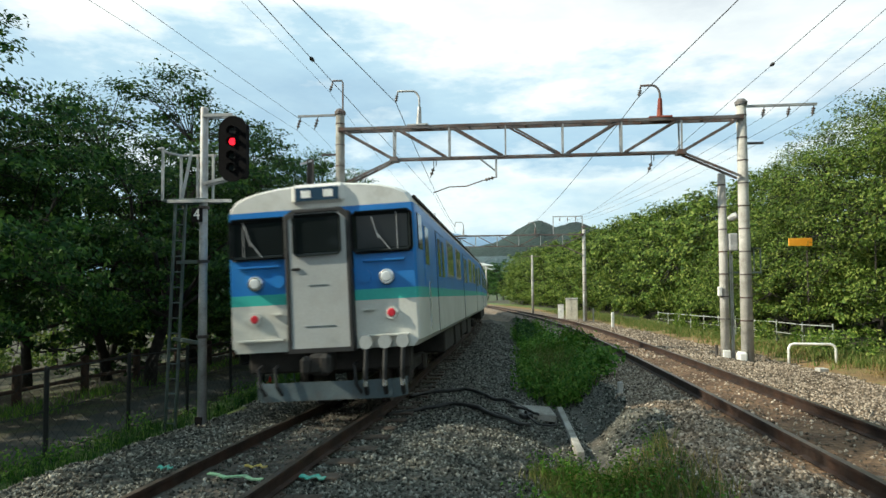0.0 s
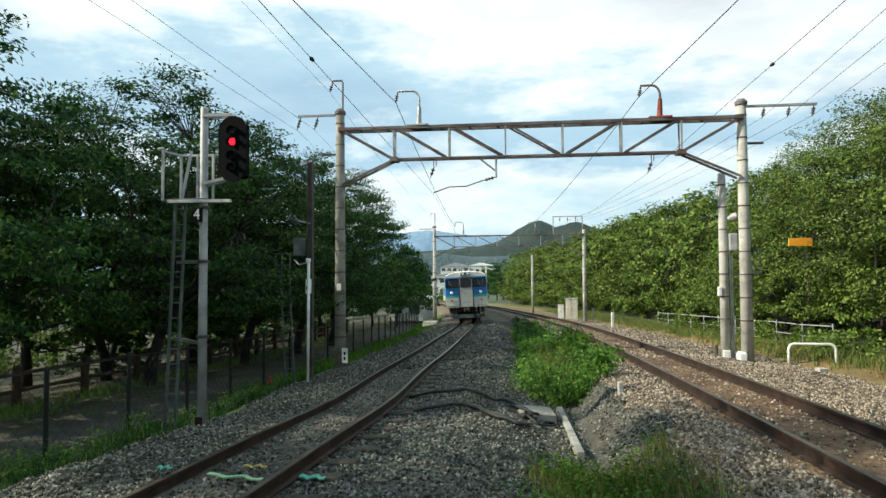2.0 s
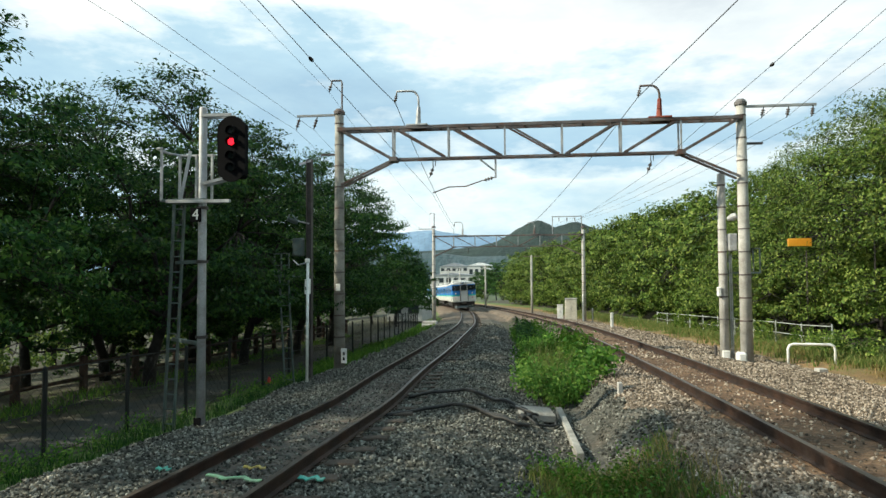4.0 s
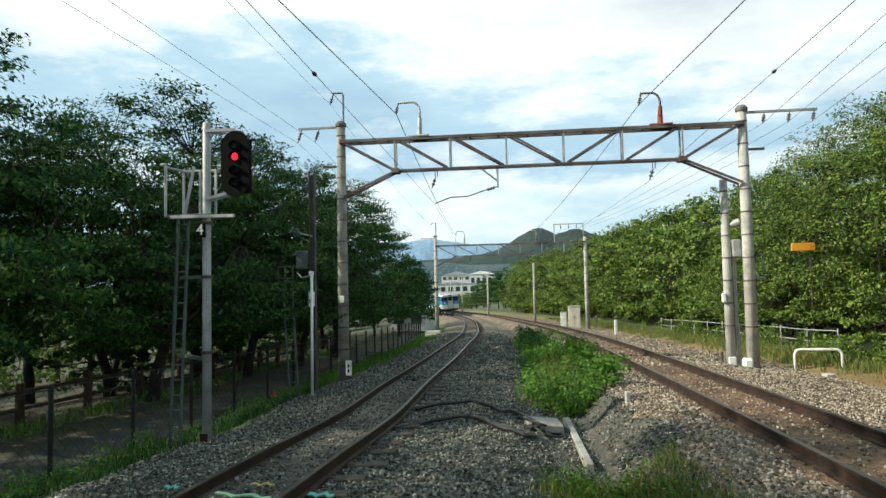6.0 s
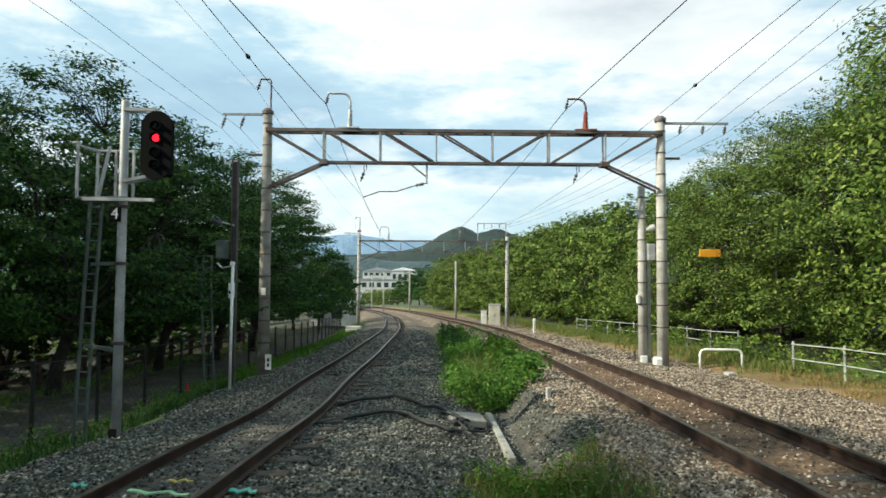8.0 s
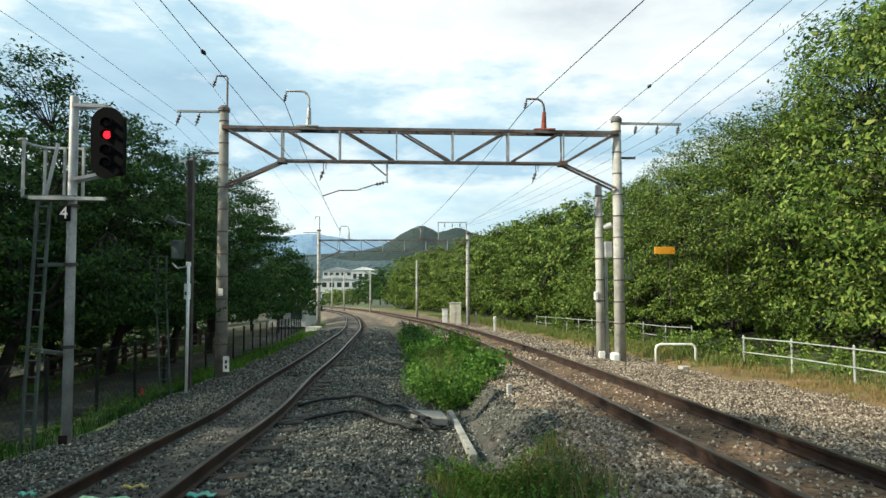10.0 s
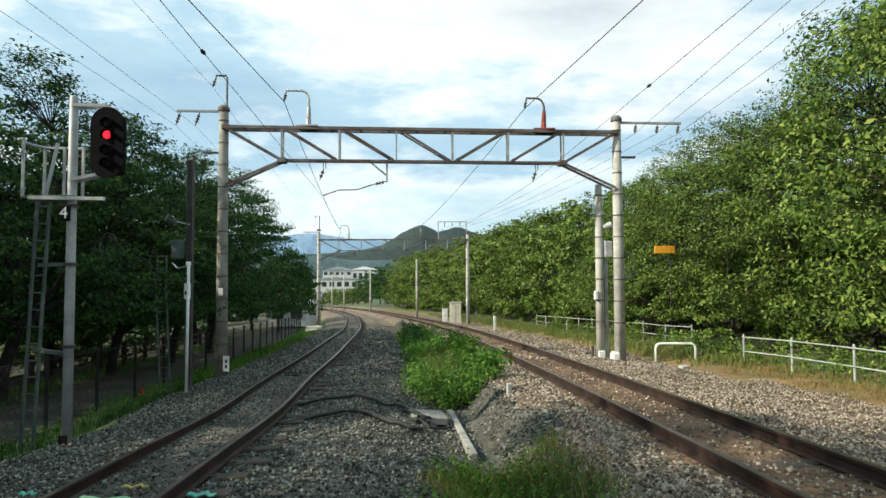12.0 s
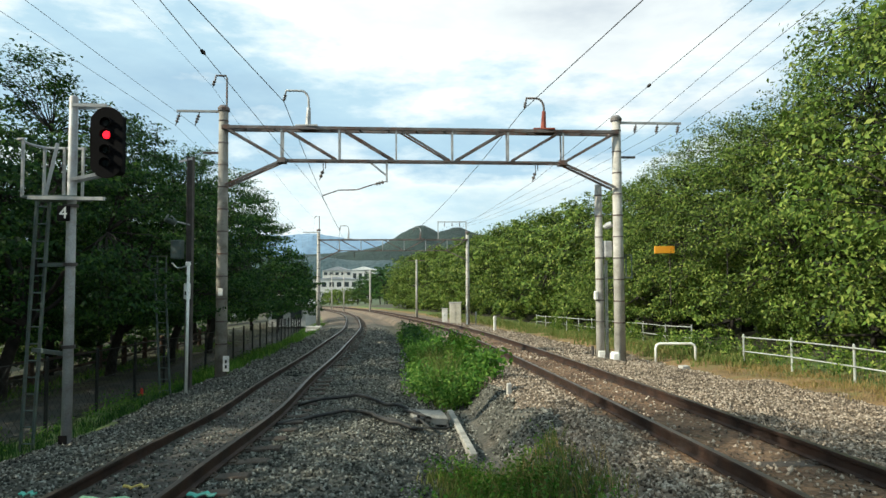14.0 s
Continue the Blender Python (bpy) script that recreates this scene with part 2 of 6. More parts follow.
# Wooded green paled towards blue: the ridge's haze is in the colour.
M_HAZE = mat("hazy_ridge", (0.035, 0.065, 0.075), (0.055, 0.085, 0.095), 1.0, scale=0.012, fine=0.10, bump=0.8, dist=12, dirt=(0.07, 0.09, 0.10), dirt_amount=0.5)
# Pale blue stands for the air between: distance haze painted on the mountain.
M_MOUNTAIN = mat("haze_blue_mountain", (0.13, 0.21, 0.31), (0.17, 0.26, 0.36), 1.0, scale=0.002, fine=0.02, bump=0.2, dist=20)


# ------------------------------------------------------------------ helpers of the place
def part(name, bm, material, parent=None, label="", smooth=False):
    me = bpy.data.meshes.new(name)
    bm.to_mesh(me)
    bm.free()
    if smooth:
        for q in me.polygons:
            q.use_smooth = True
    me.materials.append(material)
    ob = new(name, me)
    ob.parent = parent
    if label:
        ob["label"] = label
    return ob


def thing(name, m, label, category, group="", kind=""):
    ob = new(name)
    ob.empty_display_size = 0.1
    ob.matrix_basis = m
    return tagged(ob, label, category, group, kind)


def box(bm, cx, cy, cz, sx, sy, sz, bevel=0.0, m=None):
    """A box by its centre and sizes, with bevelled edges."""
    r = bmesh.ops.create_cube(bm, size=1.0)
    vs = r["verts"]
    bmesh.ops.scale(bm, vec=(sx, sy, sz), verts=vs)
    bmesh.ops.translate(bm, vec=(cx, cy, cz), verts=vs)
    if m:
        bmesh.ops.transform(bm, matrix=m, verts=vs)
    if bevel:
        es = list({e for v in vs for e in v.link_edges})
        bmesh.ops.bevel(bm, geom=es, offset=bevel, segments=1, affect="EDGES", profile=0.5)
    return bm


def tube(bm, pts, radii, sides=8, cap=True):
    """A tube through points with a radius at each."""
    pts = [Vector(p) for p in pts]
    if not hasattr(radii, "__len__"):
        radii = [radii] * len(pts)
    rings = []
    ref = None
    for i, p in enumerate(pts):
        d = (pts[min(i + 1, len(pts) - 1)] - pts[max(i - 1, 0)]).normalized()
        if ref is None:
            ref = Vector((1, 0, 0)) if abs(d.x) < 0.8 else Vector((0, 0, 1))
        u = (ref - d * ref.dot(d)).normalized()
        ref = u
        w = d.cross(u)
        rings.append([bm.verts.new(p + (u * cos(2 * pi * k / sides) + w * sin(2 * pi * k / sides)) * radii[i]) for k in range(sides)])
    for a, b in zip(rings, rings[1:]):
        for k in range(sides):
            bm.faces.new((a[k], a[(k + 1) % sides], b[(k + 1) % sides], b[k]))
    if cap and sides > 2:
        bm.faces.new(rings[0][::-1])
        bm.faces.new(rings[-1])
    return bm


def beam(bm, a, b, w, h, up=(0, 0, 1)):
    """A bar of rectangular section from a to b."""
    a, b = Vector(a), Vector(b)
    d = (b - a).normalized()
    u = d.cross(Vector(up))
    u = u.normalized() if u.length > 1e-4 else Vector((1, 0, 0))
    v = u.cross(d)
    q = [[bm.verts.new(p + u * sx * w / 2 + v * sy * h / 2) for sx, sy in ((-1, -1), (1, -1), (1, 1), (-1, 1))] for p in (a, b)]
    for k in range(4):
        bm.faces.new((q[0][k], q[0][(k + 1) % 4], q[1][(k + 1) % 4], q[1][k]))
    bm.faces.new(q[0][::-1])
    bm.faces.new(q[1])
    return bm


def mesh_object(name, verts, faces, material, label, category, kind="", group=""):
    me = bpy.data.meshes.new(name)
    me.from_pydata([tuple(v) for v in verts], [], faces)
    me.materials.append(material)
    return tagged(new(name, me), label, category, group, kind)


# ------------------------------------------------------------------ plan of the line
GRADE = 0.03


def smooth_step(a, b, v):
    k = min(max((v - a) / (b - a), 0), 1)
    return k * k * (3 - 2 * k)


def plane_z(y):
    """The even fall of the line away from the camera."""
    return -GRADE * y


def line_z(y):
    """Height of the formation: it dips a little more than the even fall."""
    return plane_z(y) - 0.18 * smooth_step(12, 45, y)


def track_z(y):
    """Height of the first track: it sinks before the formation does."""
    return plane_z(y) - 0.11 * smooth_step(7, 12, y) - 0.07 * smooth_step(25, 45, y)


def verge_x(y):
    """The line that fences and verge beside the first track follow."""
    k = min(max((y - 14) / 76, 0), 1)
    return -3.02 - 0.0102 * y - 0.00128 * y * y - 0.4 * sin(pi * k) ** 2


def left_x(y):
    """The first track, which swings out a little more than its verge."""
    return verge_x(y) - 0.31 * smooth_step(8, 17, y) * (1 - smooth_step(26, 46, y))


def right_x(y):
    return 3.55 - 0.055 * y - 0.00100 * y * y


def right_lift(y):
    """The second track lies a little higher here and comes down to the first one's level."""
    k = min(max((y - 22) / 50, 0), 1)
    return 0.30 * (1 - k * k * (3 - 2 * k)) + 0.18 * smooth_step(12, 45, y)


def ditch_x(y):
    return 1.0 - 0.055 * y - 0.0009 * y * y


def lerp_table(tab, v):
    if v <= tab[0][0]:
        return tab[0][1]
    for (a, p), (b, q) in zip(tab, tab[1:]):
        if v <= b:
            return p + (q - p) * (v - a) / (b - a)
    return tab[-1][1]


def ground_rel(x, y):
    """Height of the ground over the rail plane."""
    yy = min(y, 150)
    lx, rx, dx, lift = left_x(yy), right_x(yy), ditch_x(yy), right_lift(yy)
    nz = noise.noise((x * 0.9, y * 0.7, 0.0)) * 0.05 + noise.noise((x * 3, y * 3, 5.0)) * 0.018
    if x < lx + 1.3:
        u = lx - x
        h = lerp_table(((1.5, -0.16), (2.6, -0.34), (3.2, -0.60), (4.4, -0.78), (5.0, -0.76), (7.2, -0.76), (9.0, -0.85), (20, -2.2), (60, -3.5)), u)
        k = smooth_step(1.2, 2.2, u)
    elif x > rx - 1.3:
        u = x - rx
        h = lerp_table(((1.4, lift - 0.16), (2.4, lift - 0.30), (4.0, -0.08), (6.5, -0.02), (8.0, 0.1), (14.0, 0.6), (30, 1.5), (60, 2.0)), u)
        k = smooth_step(1.2, 2.2, u)
    else:
        lo = -0.45 + 0.2 * smooth_step(35, 60, y)
        h = lerp_table(((lx + 1.3, -0.16), (lx + 1.9, -0.10), (dx - 1.1, -0.16), (dx - 0.35, lo), (dx + 0.25, lo), (rx - 1.75, lift - 0.24), (rx - 1.3, lift - 0.16)), x)
        k = min(smooth_step(lx + 1.2, lx + 2.2, x), 1 - smooth_step(rx - 2.2, rx - 1.2, x))
    sunk = (track_z(yy) - line_z(yy)) * (1 - smooth_step(dx - 1.4, dx - 0.5, x)) * smooth_step(lx - 4.4, lx - 3.0, x)
    return h + sunk + nz * (0.25 + 0.75 * k) * (1.6 if y < 40 else 1.0)


def ground_z(x, y):
    far = smooth_step(150, 330, y)
    base = line_z(y) if y < 300 else -9.0
    return base + ground_rel(x, y) * (1 - far)


def zone(x, y):
    """Which surface the ground has: 0 ballast, 1 sun-toned tan ballast, 2 track bed, 3 turf, 4 path, 5 soil, 6 dry
    turf, 7 far land, 8 rusty track bed.
    """
    yy = min(y, 150)
    if y > 170 or abs(x) > 130:
        return 7
    lx, rx, dx = left_x(yy), right_x(yy), ditch_x(yy)
    n1 = noise.noise((x * 0.8, y * 0.5, 9.0)) * 0.45 + noise.noise((x * 3, y * 3, 2.0)) * 0.2
    # The far bed is all sun-toned: its sunlight is in the colour.
    if y > 52 and lx - 3.2 + n1 < x < rx + 3.4 + n1 and min(abs(x - lx), abs(x - rx)) > 0.7:
        return 1
    if abs(x - rx) < 0.75 + 0.3 * n1:
        return 8
    if abs(x - lx) < 0.52:
        return 2
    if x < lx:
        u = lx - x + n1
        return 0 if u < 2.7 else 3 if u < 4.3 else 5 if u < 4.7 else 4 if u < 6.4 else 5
    if x > rx:
        u = x - rx + n1
        return 1 if u < 4.0 + (0.6 if y < 14 else 0) else 6 if u < 5.6 else 3 if u < 8 else 5
    if x > dx + 0.9 + n1:
        return 1
    if abs(x - dx + n1 * 0.4) < 0.5 and y > 3:
        return 0 if y < 26 else 5
    return 0


def axis(parts):
    vals = []
    for a, b, step in parts:
        k = max(1, round((b - a) / step))
        vals += [a + (b - a) * i / k for i in range(k)]
    return vals + [parts[-1][1]]


def build_ground():
    us = axis(((-3000, -200, 700), (-200, -40, 20), (-40, -8, 1.2), (-8, 9.5, 0.16), (9.5, 30, 0.9), (30, 200, 17), (200, 3000, 700)))
    ys = axis(((-400, -60, 60), (-60, -2, 2.0), (-2, 3, 0.4), (3, 26, 0.16), (26, 60, 0.4), (60, 160, 1.6), (160, 400, 12), (400, 6000, 700)))
    verts, faces, zones = [], [], []
    for y in ys:
        off = left_x(min(max(y, 0), 150)) + 3.0
        for u in us:
            x = u + off
            verts.append((x, y, ground_z(x, y)))
    w = len(us)
    for j in range(len(ys) - 1):
        for i in range(w - 1):
            a = j * w + i
            faces.append((a, a + 1, a + w + 1, a + w))
            c = verts[a]
            d = verts[a + w + 1]
            zones.append(zone((c[0] + d[0]) / 2, (c[1] + d[1]) / 2))
    me = bpy.data.meshes.new("ground")
    me.from_pydata(verts, [], faces)
    for m in (M_BALLAST, M_BALLAST_SUNLIT, M_TRACKBED, M_TURF, M_PATH, M_SOIL, M_DRYTURF, M_FAR, M_RUSTBED):
        me.materials.append(m)
    me.polygons.foreach_set("material_index", zones)
    me.polygons.foreach_set("use_smooth", [True] * len(faces))
    tagged(new("ground", me), "railway ground of grey ballast, soil, turf and a footpath", "ground", kind="structure")


build_ground()


# ------------------------------------------------------------------ tracks
CANT = 3.0      # degrees by which the curved track leans inwards


def track_frame(xf, y, lift=0.0):
    """Pose on a track: x across, y along, z up, origin between the rail heads."""
    e = 0.05
    t = Vector((xf(y + e) - xf(y - e), 2 * e, line_z(y + e) - line_z(y - e))).normalized()
    z = track_z(y) if xf is left_x else line_z(y)
    s = t.cross(Vector((0, 0, 1))).normalized()
    u = s.cross(t)
    m = Matrix((s, t, u)).transposed().to_4x4() @ pose(0, 0, 0, 0, -CANT if xf is left_x else 0, 0)
    m.translation = (xf(y), y, z + lift)
    return m


RAIL = ((-0.033, 0.0), (0.033, 0.0), (0.036, -0.010), (0.033, -0.038), (0.010, -0.048), (0.010, -0.125), (0.058, -0.140), (0.058, -0.150), (-0.058, -0.150), (-0.058, -0.140), (-0.010, -0.125), (-0.010, -0.048), (-0.033, -0.038), (-0.036, -0.010))


def rail(parent, xf, lf, side, y0, y1):
    bm = bmesh.new()
    ys = axis(((y0, 40, 1.0), (40, y1, 2.0)))
    rings = []
    for y in ys:
        m = track_frame(xf, y, lf(y))
        rings.append([bm.verts.new(m @ Vector((side * 0.566 + a, 0, b))) for a, b in RAIL])
    n = len(RAIL)
    for a, b in zip(rings, rings[1:]):
        for k in range(n):
            fc = bm.faces.new((a[k], a[(k + 1) % n], b[(k + 1) % n], b[k]))
            fc.material_index = 1 if k == 0 else 0
    ob = part("rail", bm, M_RAIL, parent)
    ob.data.materials.append(M_RAILTOP)
    return ob


def sleeper_mesh(name, length):
    bm = bmesh.new()
    box(bm, 0, 0, -0.155 - 0.07, length, 0.21, 0.14, 0.012)
    for s in (-1, 1):
        box(bm, s * 0.566, 0, -0.149, 0.20, 0.15, 0.022, 0.004)      # tie plate
        for q in (-1, 1):
            box(bm, s * 0.566 + q * 0.075, 0.03 * q, -0.130, 0.035, 0.04, 0.03, 0.005)   # spike
    me = bpy.data.meshes.new(name)
    bm.to_mesh(me)
    bm.free()
    me.materials.append(M_SLEEPER)
    return me


def build_track(name, label, xf, lf):
    tr = thing(name, Matrix.Identity(4), label, "railway track", kind="structure")
    rail(tr, xf, lf, -1, -30, 230)
    rail(tr, xf, lf, 1, -30, 230)
    me = sleeper_mesh("sleeper", 2.05)
    y = 0.4
    while y < 130:
        ob = new("sleeper", me)
        ob.parent = tr
        jig = random.uniform(-0.03, 0.03)
        ob.matrix_basis = track_frame(xf, y + jig, lf(y)) @ pose(random.uniform(-0.04, 0.04), 0, random.uniform(-0.035, -0.012), 0, 0, random.uniform(-1.2, 1.2))
        y += 0.66
    return tr


build_track("track_left", "single railway track with brown rails on weathered sleepers", left_x, lambda y: 0.0)
build_track("track_right", "second railway track with rusty brown rails in tan ballast", right_x, right_lift)


# ------------------------------------------------------------------ overhead line gantries
def P(x, y, h):
    """A place at height h over the rail plane."""
    return Vector((x, y, plane_z(y) + h))


def insulator(name, parent, a, b, material=None, discs=3, r=0.055):
    """A string of porcelain sheds from a to b."""
    bm = bmesh.new()
    a, b = Vector(a), Vector(b)
    pts, rad = [a], [0.012]
    for k in range(discs):
        c = 0.2 + 0.6 * (k + 0.5) / discs
        w = 0.6 / discs * 0.45
        for o, q in ((-w, 0.018), (-w * 0.2, r), (w * 0.3, r * 0.9), (w, 0.018)):
            pts.append(a.lerp(b, c + o))
            rad.append(q)
    tube(bm, pts + [b], rad + [0.012], 8)
    return part(name, bm, material or M_PORCELAIN, parent, "ribbed porcelain insulator", True)


def concrete_pole(parent, x, y, z0, z1, r0, r1, material, bands=True, name="post"):
    bm = bmesh.new()
    tube(bm, [(x, y, z0), (x, y, (z0 + z1) / 2), (x, y, z1 - 0.02), (x, y, z1)], [r0, (r0 + r1) / 2, r1, r1 * 0.85], 16)
    post = part(name, bm, material, parent, smooth=True)
    if bands:
        k = z1 - 0.35
        while k > z0 + 0.8:
            bm = bmesh.new()
            rr = r0 + (r1 - r0) * (k - z0) / (z1 - z0) + 0.008
            tube(bm, [(x, y, k), (x, y, k + 0.04)], rr, 16)
            part("band", bm, M_GANTRY, parent)
            k -= 0.62
    return post


def build_gantry(name, A, B, top_l, top_r, h_top, h_bot, inset, bays, label, detail=True, mats=(M_CONCRETE_DARK, M_CONCRETE)):
    """A truss beam on two concrete posts: A and B are the posts' places on plan."""
    g = thing(name, Matrix.Identity(4), label, "overhead line gantry")
    A, B = Vector((*A, 0)), Vector((*B, 0))
    L = (B - A).length
    d = (B - A).normalized()
    s = Vector((-d.y, d.x, 0))

    def Q(u, h, off=0.0):
        p = A + d * u + s * off
        return P(p.x, p.y, h)
    concrete_pole(g, A.x, A.y, ground_z(A.x, A.y) - 0.3, line_z(A.y) + top_l, 0.165, 0.125, mats[0])
    concrete_pole(g, B.x, B.y, ground_z(B.x, B.y) - 0.3, line_z(B.y) + top_r, 0.165, 0.125, mats[1])
    for p, t in ((A, top_l), (B, top_r)):
        bm = bmesh.new()
        tube(bm, [P(p.x, p.y, t - 0.06), P(p.x, p.y, t + 0.02), P(p.x, p.y, t + 0.10)], [0.16, 0.165, 0.10], 16)
        part("cap", bm, M_GANTRY, g)
    w = 0.16
    for off in (-w, w):
        bm = bmesh.new()
        beam(bm, Q(0.0, h_top, off), Q(L, h_top, off), 0.075, 0.085)
        part("top_chord", bm, M_GANTRY, g)
        bm = bmesh.new()
        beam(bm, Q(inset, h_bot, off * 0.7), Q(L - inset, h_bot, off * 0.7), 0.05, 0.055)
        part("bottom_chord", bm, M_GANTRY, g)
        step = (L - 2 * inset) / bays
        for k in range(bays + 1):
            u = inset + step * k
            bm = bmesh.new()
            beam(bm, Q(u, h_bot, off * 0.8), Q(u, h_top, off), 0.045, 0.045, d)
            part("vertical", bm, M_STEEL, g)
            if k < bays:
                a, b = ((u + 0.12, h_top), (u + step - 0.08, h_bot)) if k < bays * 0.55 else ((u + step - 0.12, h_top), (u + 0.08, h_bot))
                bm = bmesh.new()
                beam(bm, Q(a[0], a[1] - 0.03, off), Q(b[0], b[1] + 0.03, off * 0.8), 0.05, 0.05)
                part("diagonal", bm, M_GANTRY, g)
        for a, b in (((0.12, h_top - 0.04), (inset, h_bot)), ((L - 0.12, h_top - 0.04), (L - inset, h_bot))):
            bm = bmesh.new()
            beam(bm, Q(*a, off), Q(*b, off * 0.8), 0.05, 0.06)
            part("diagonal", bm, M_GANTRY, g)
        for a, b in (((inset, h_bot - 0.02), (0.1, h_bot - 0.72)), ((L - inset, h_bot - 0.02), (L - 0.1, h_bot - 0.72))):
            bm = bmesh.new()
            beam(bm, Q(*a, off * 0.8), Q(*b, off), 0.055, 0.06)
            part("knee_brace", bm, M_GANTRY, g, "rust-stained steel brace")
    k = 0.6
    while k < L - 0.5:          # lacing between the two top chords
        bm = bmesh.new()
        beam(bm, Q(k, h_top, -w), Q(k, h_top, w), 0.05, 0.03)
        part("lacing_plate", bm, M_GANTRY, g)
        k += 0.8
    for u in (0.1, L - 0.1, inset, L - inset):
        bm = bmesh.new()
        hh = h_bot if u in (inset, L - inset) else h_top
        beam(bm, Q(u - 0.11, hh, 0), Q(u + 0.11, hh, 0), 0.36, 0.13)
        part("gusset", bm, M_GANTRY, g)

    def arm_hook(u, rise, reach, material):
        bm = bmesh.new()
        box(bm, 0, 0, 0, 0.62, 0.42, 0.05, 0.008, Matrix.Translation(Q(u, h_top + 0.07)))
        part("base_plate", bm, material, g)
        bm = bmesh.new()
        tube(bm, [Q(u, h_top + 0.08), Q(u + 0.02, h_top + 0.62)], [0.085, 0.055], 8)
        part("hook_mast", bm, material, g)
        bm = bmesh.new()
        pts = [Q(u + 0.02, h_top + 0.4)]
        for k in range(7):
            a = k / 6 * pi / 2
            pts.append(Q(u + 0.02 - 0.22 * (1 - cos(a)), h_top + rise - 0.30 + 0.28 * sin(a)))
        pts.append(Q(u - reach, h_top + rise - 0.02))
        pts.append(Q(u - reach, h_top + rise - 0.10))
        tube(bm, pts, 0.032, 8)
        part("hook_arm", bm, M_GANTRY if material is M_RUST else M_STEEL, g, smooth=True)
        insulator("insulator", g, Q(u - reach, h_top + rise - 0.08), Q(u - reach - 0.06, h_top + rise - 0.36))
    return g, Q, L, arm_hook


G1A, G1B = (-6.12, 17.5), (5.09, 18.3)
g1, Q1, L1, hook1 = build_gantry("gantry", G1A, G1B, 7.10, 6.98, 6.56, 5.66, 1.62, 5, "weathered steel truss gantry on two concrete posts over the tracks")
hook1(2.33, 1.12, 0.62, M_STEEL)
hook1(9.08, 1.02, 0.50, M_RUST)
# left post: cross arms, top rod
for (a, b, h, w) in ((-1.28, 0.12, 7.03, 0.06), (-0.55, 0.1, 5.86, 0.06)):
    bm = bmesh.new()
    beam(bm, Q1(a, h), Q1(b, h), w, w)
    part("cross_arm", bm, M_STEEL if h > 6.5 else M_BROWNSTEEL, g1)
for u in (-1.25, -0.72):
    insulator("insulator", g1, Q1(u + 0.06, 7.0), Q1(u - 0.06, 6.62))
bm = bmesh.new()
tube(bm, [Q1(0.08, 7.1), Q1(0.08, 7.98), Q1(0.05, 8.05), Q1(-0.22, 8.05), Q1(-0.25, 7.9)], 0.028, 6)
part("top_rod", bm, M_GANTRY, g1)
insulator("insulator", g1, Q1(-0.25, 7.95), Q1(-0.31, 7.72), discs=2)
bm = bmesh.new()
box(bm, 0, 0, 0, 0.13, 0.02, 0.20, 0.004, Matrix.Translation(Vector(G1A + (line_z(17.5) + 2.0,)) + Vector((0.02, -0.17, 0))))
part("tag_plate", bm, M_WHITE, g1)
bm = bmesh.new()
box(bm, 0, 0, 0, 0.17, 0.02, 0.42, 0.004, Matrix.Translation(Vector(G1A + (line_z(17.5) + 0.05,)) + Vector((0.20, -0.18, 0))))
part("number_plate", bm, M_WHITE, g1, "white plate with dark marks")
for dz in (0.06, -0.08):
    bm = bmesh.new()
    box(bm, 0, 0, 0, 0.05, 0.012, 0.09, 0.0, Matrix.Translation(Vector(G1A + (line_z(17.5) + 0.05 + dz,)) + Vector((0.20, -0.193, 0))))
    part("mark", bm, M_BLACK, g1)
# right post arms
bm = bmesh.new()
beam(bm, Q1(L1 - 0.1, 6.88), Q1(L1 + 1.95, 6.88), 0.065, 0.065)
part("cross_arm", bm, M_STEEL, g1)
bm = bmesh.new()
beam(bm, Q1(L1 - 0.1, 5.86), Q1(L1 + 0.55, 5.86), 0.06, 0.06)
part("cross_arm", bm, M_BROWNSTEEL, g1)
for u in (0.6, 1.25, 1.88):
    insulator("insulator", g1, Q1(L1 + u, 6.85), Q1(L1 + u - 0.06, 6.55))
bm = bmesh.new()
box(bm, 0, 0, 0, 0.24, 0.3, 0.36, 0.05, Matrix.Translation(Vector((G1B[0] - 0.17, G1B[1] - 0.1, ground_z(*G1B) + 0.1))))
part("footing", bm, M_WHITE, g1, "pale concrete footing")
# drop arm and short droppers under the beam
bm = bmesh.new()
for off in (-0.05, 0.05):
    beam(bm, Q1(4.55, 5.66, off), Q1(4.55, 5.08, off), 0.05, 0.05, (1, 0, 0))
beam(bm, Q1(4.10, 5.62), Q1(4.52, 5.28), 0.045, 0.045)
part("drop_arm", bm, M_STEEL, g1)
insulator("insulator", g1, Q1(4.55, 5.10), Q1(4.15, 5.0))
bm = bmesh.new()
tube(bm, [Q1(4.15, 5.0), Q1(3.7, 4.85), Q1(3.2, 4.84), Q1(2.75, 4.68)], 0.017, 6)
part("steady_arm", bm, M_GANTRY, g1)
for u in (2.78, 8.85):
    bm = bmesh.new()
    beam(bm, Q1(u - 0.02, 5.72), Q1(u - 0.02, 5.45), 0.02, 0.02)
    beam(bm, Q1(u + 0.05, 5.72), Q1(u + 0.05, 5.45), 0.02, 0.02)
    part("dropper", bm, M_BROWNSTEEL, g1)
    insulator("insulator", g1, Q1(u, 5.45), Q1(u - 0.12, 5.12), discs=2)

g2, Q2, L2, hook2 = build_gantry("gantry", (-9.65, 49.0), (1.93, 49.5), 7.1, 6.9, 6.35, 5.5, 1.6, 5, "distant weathered steel truss gantry on slim posts over the tracks", mats=(M_CONCRETE, M_CONCRETE))
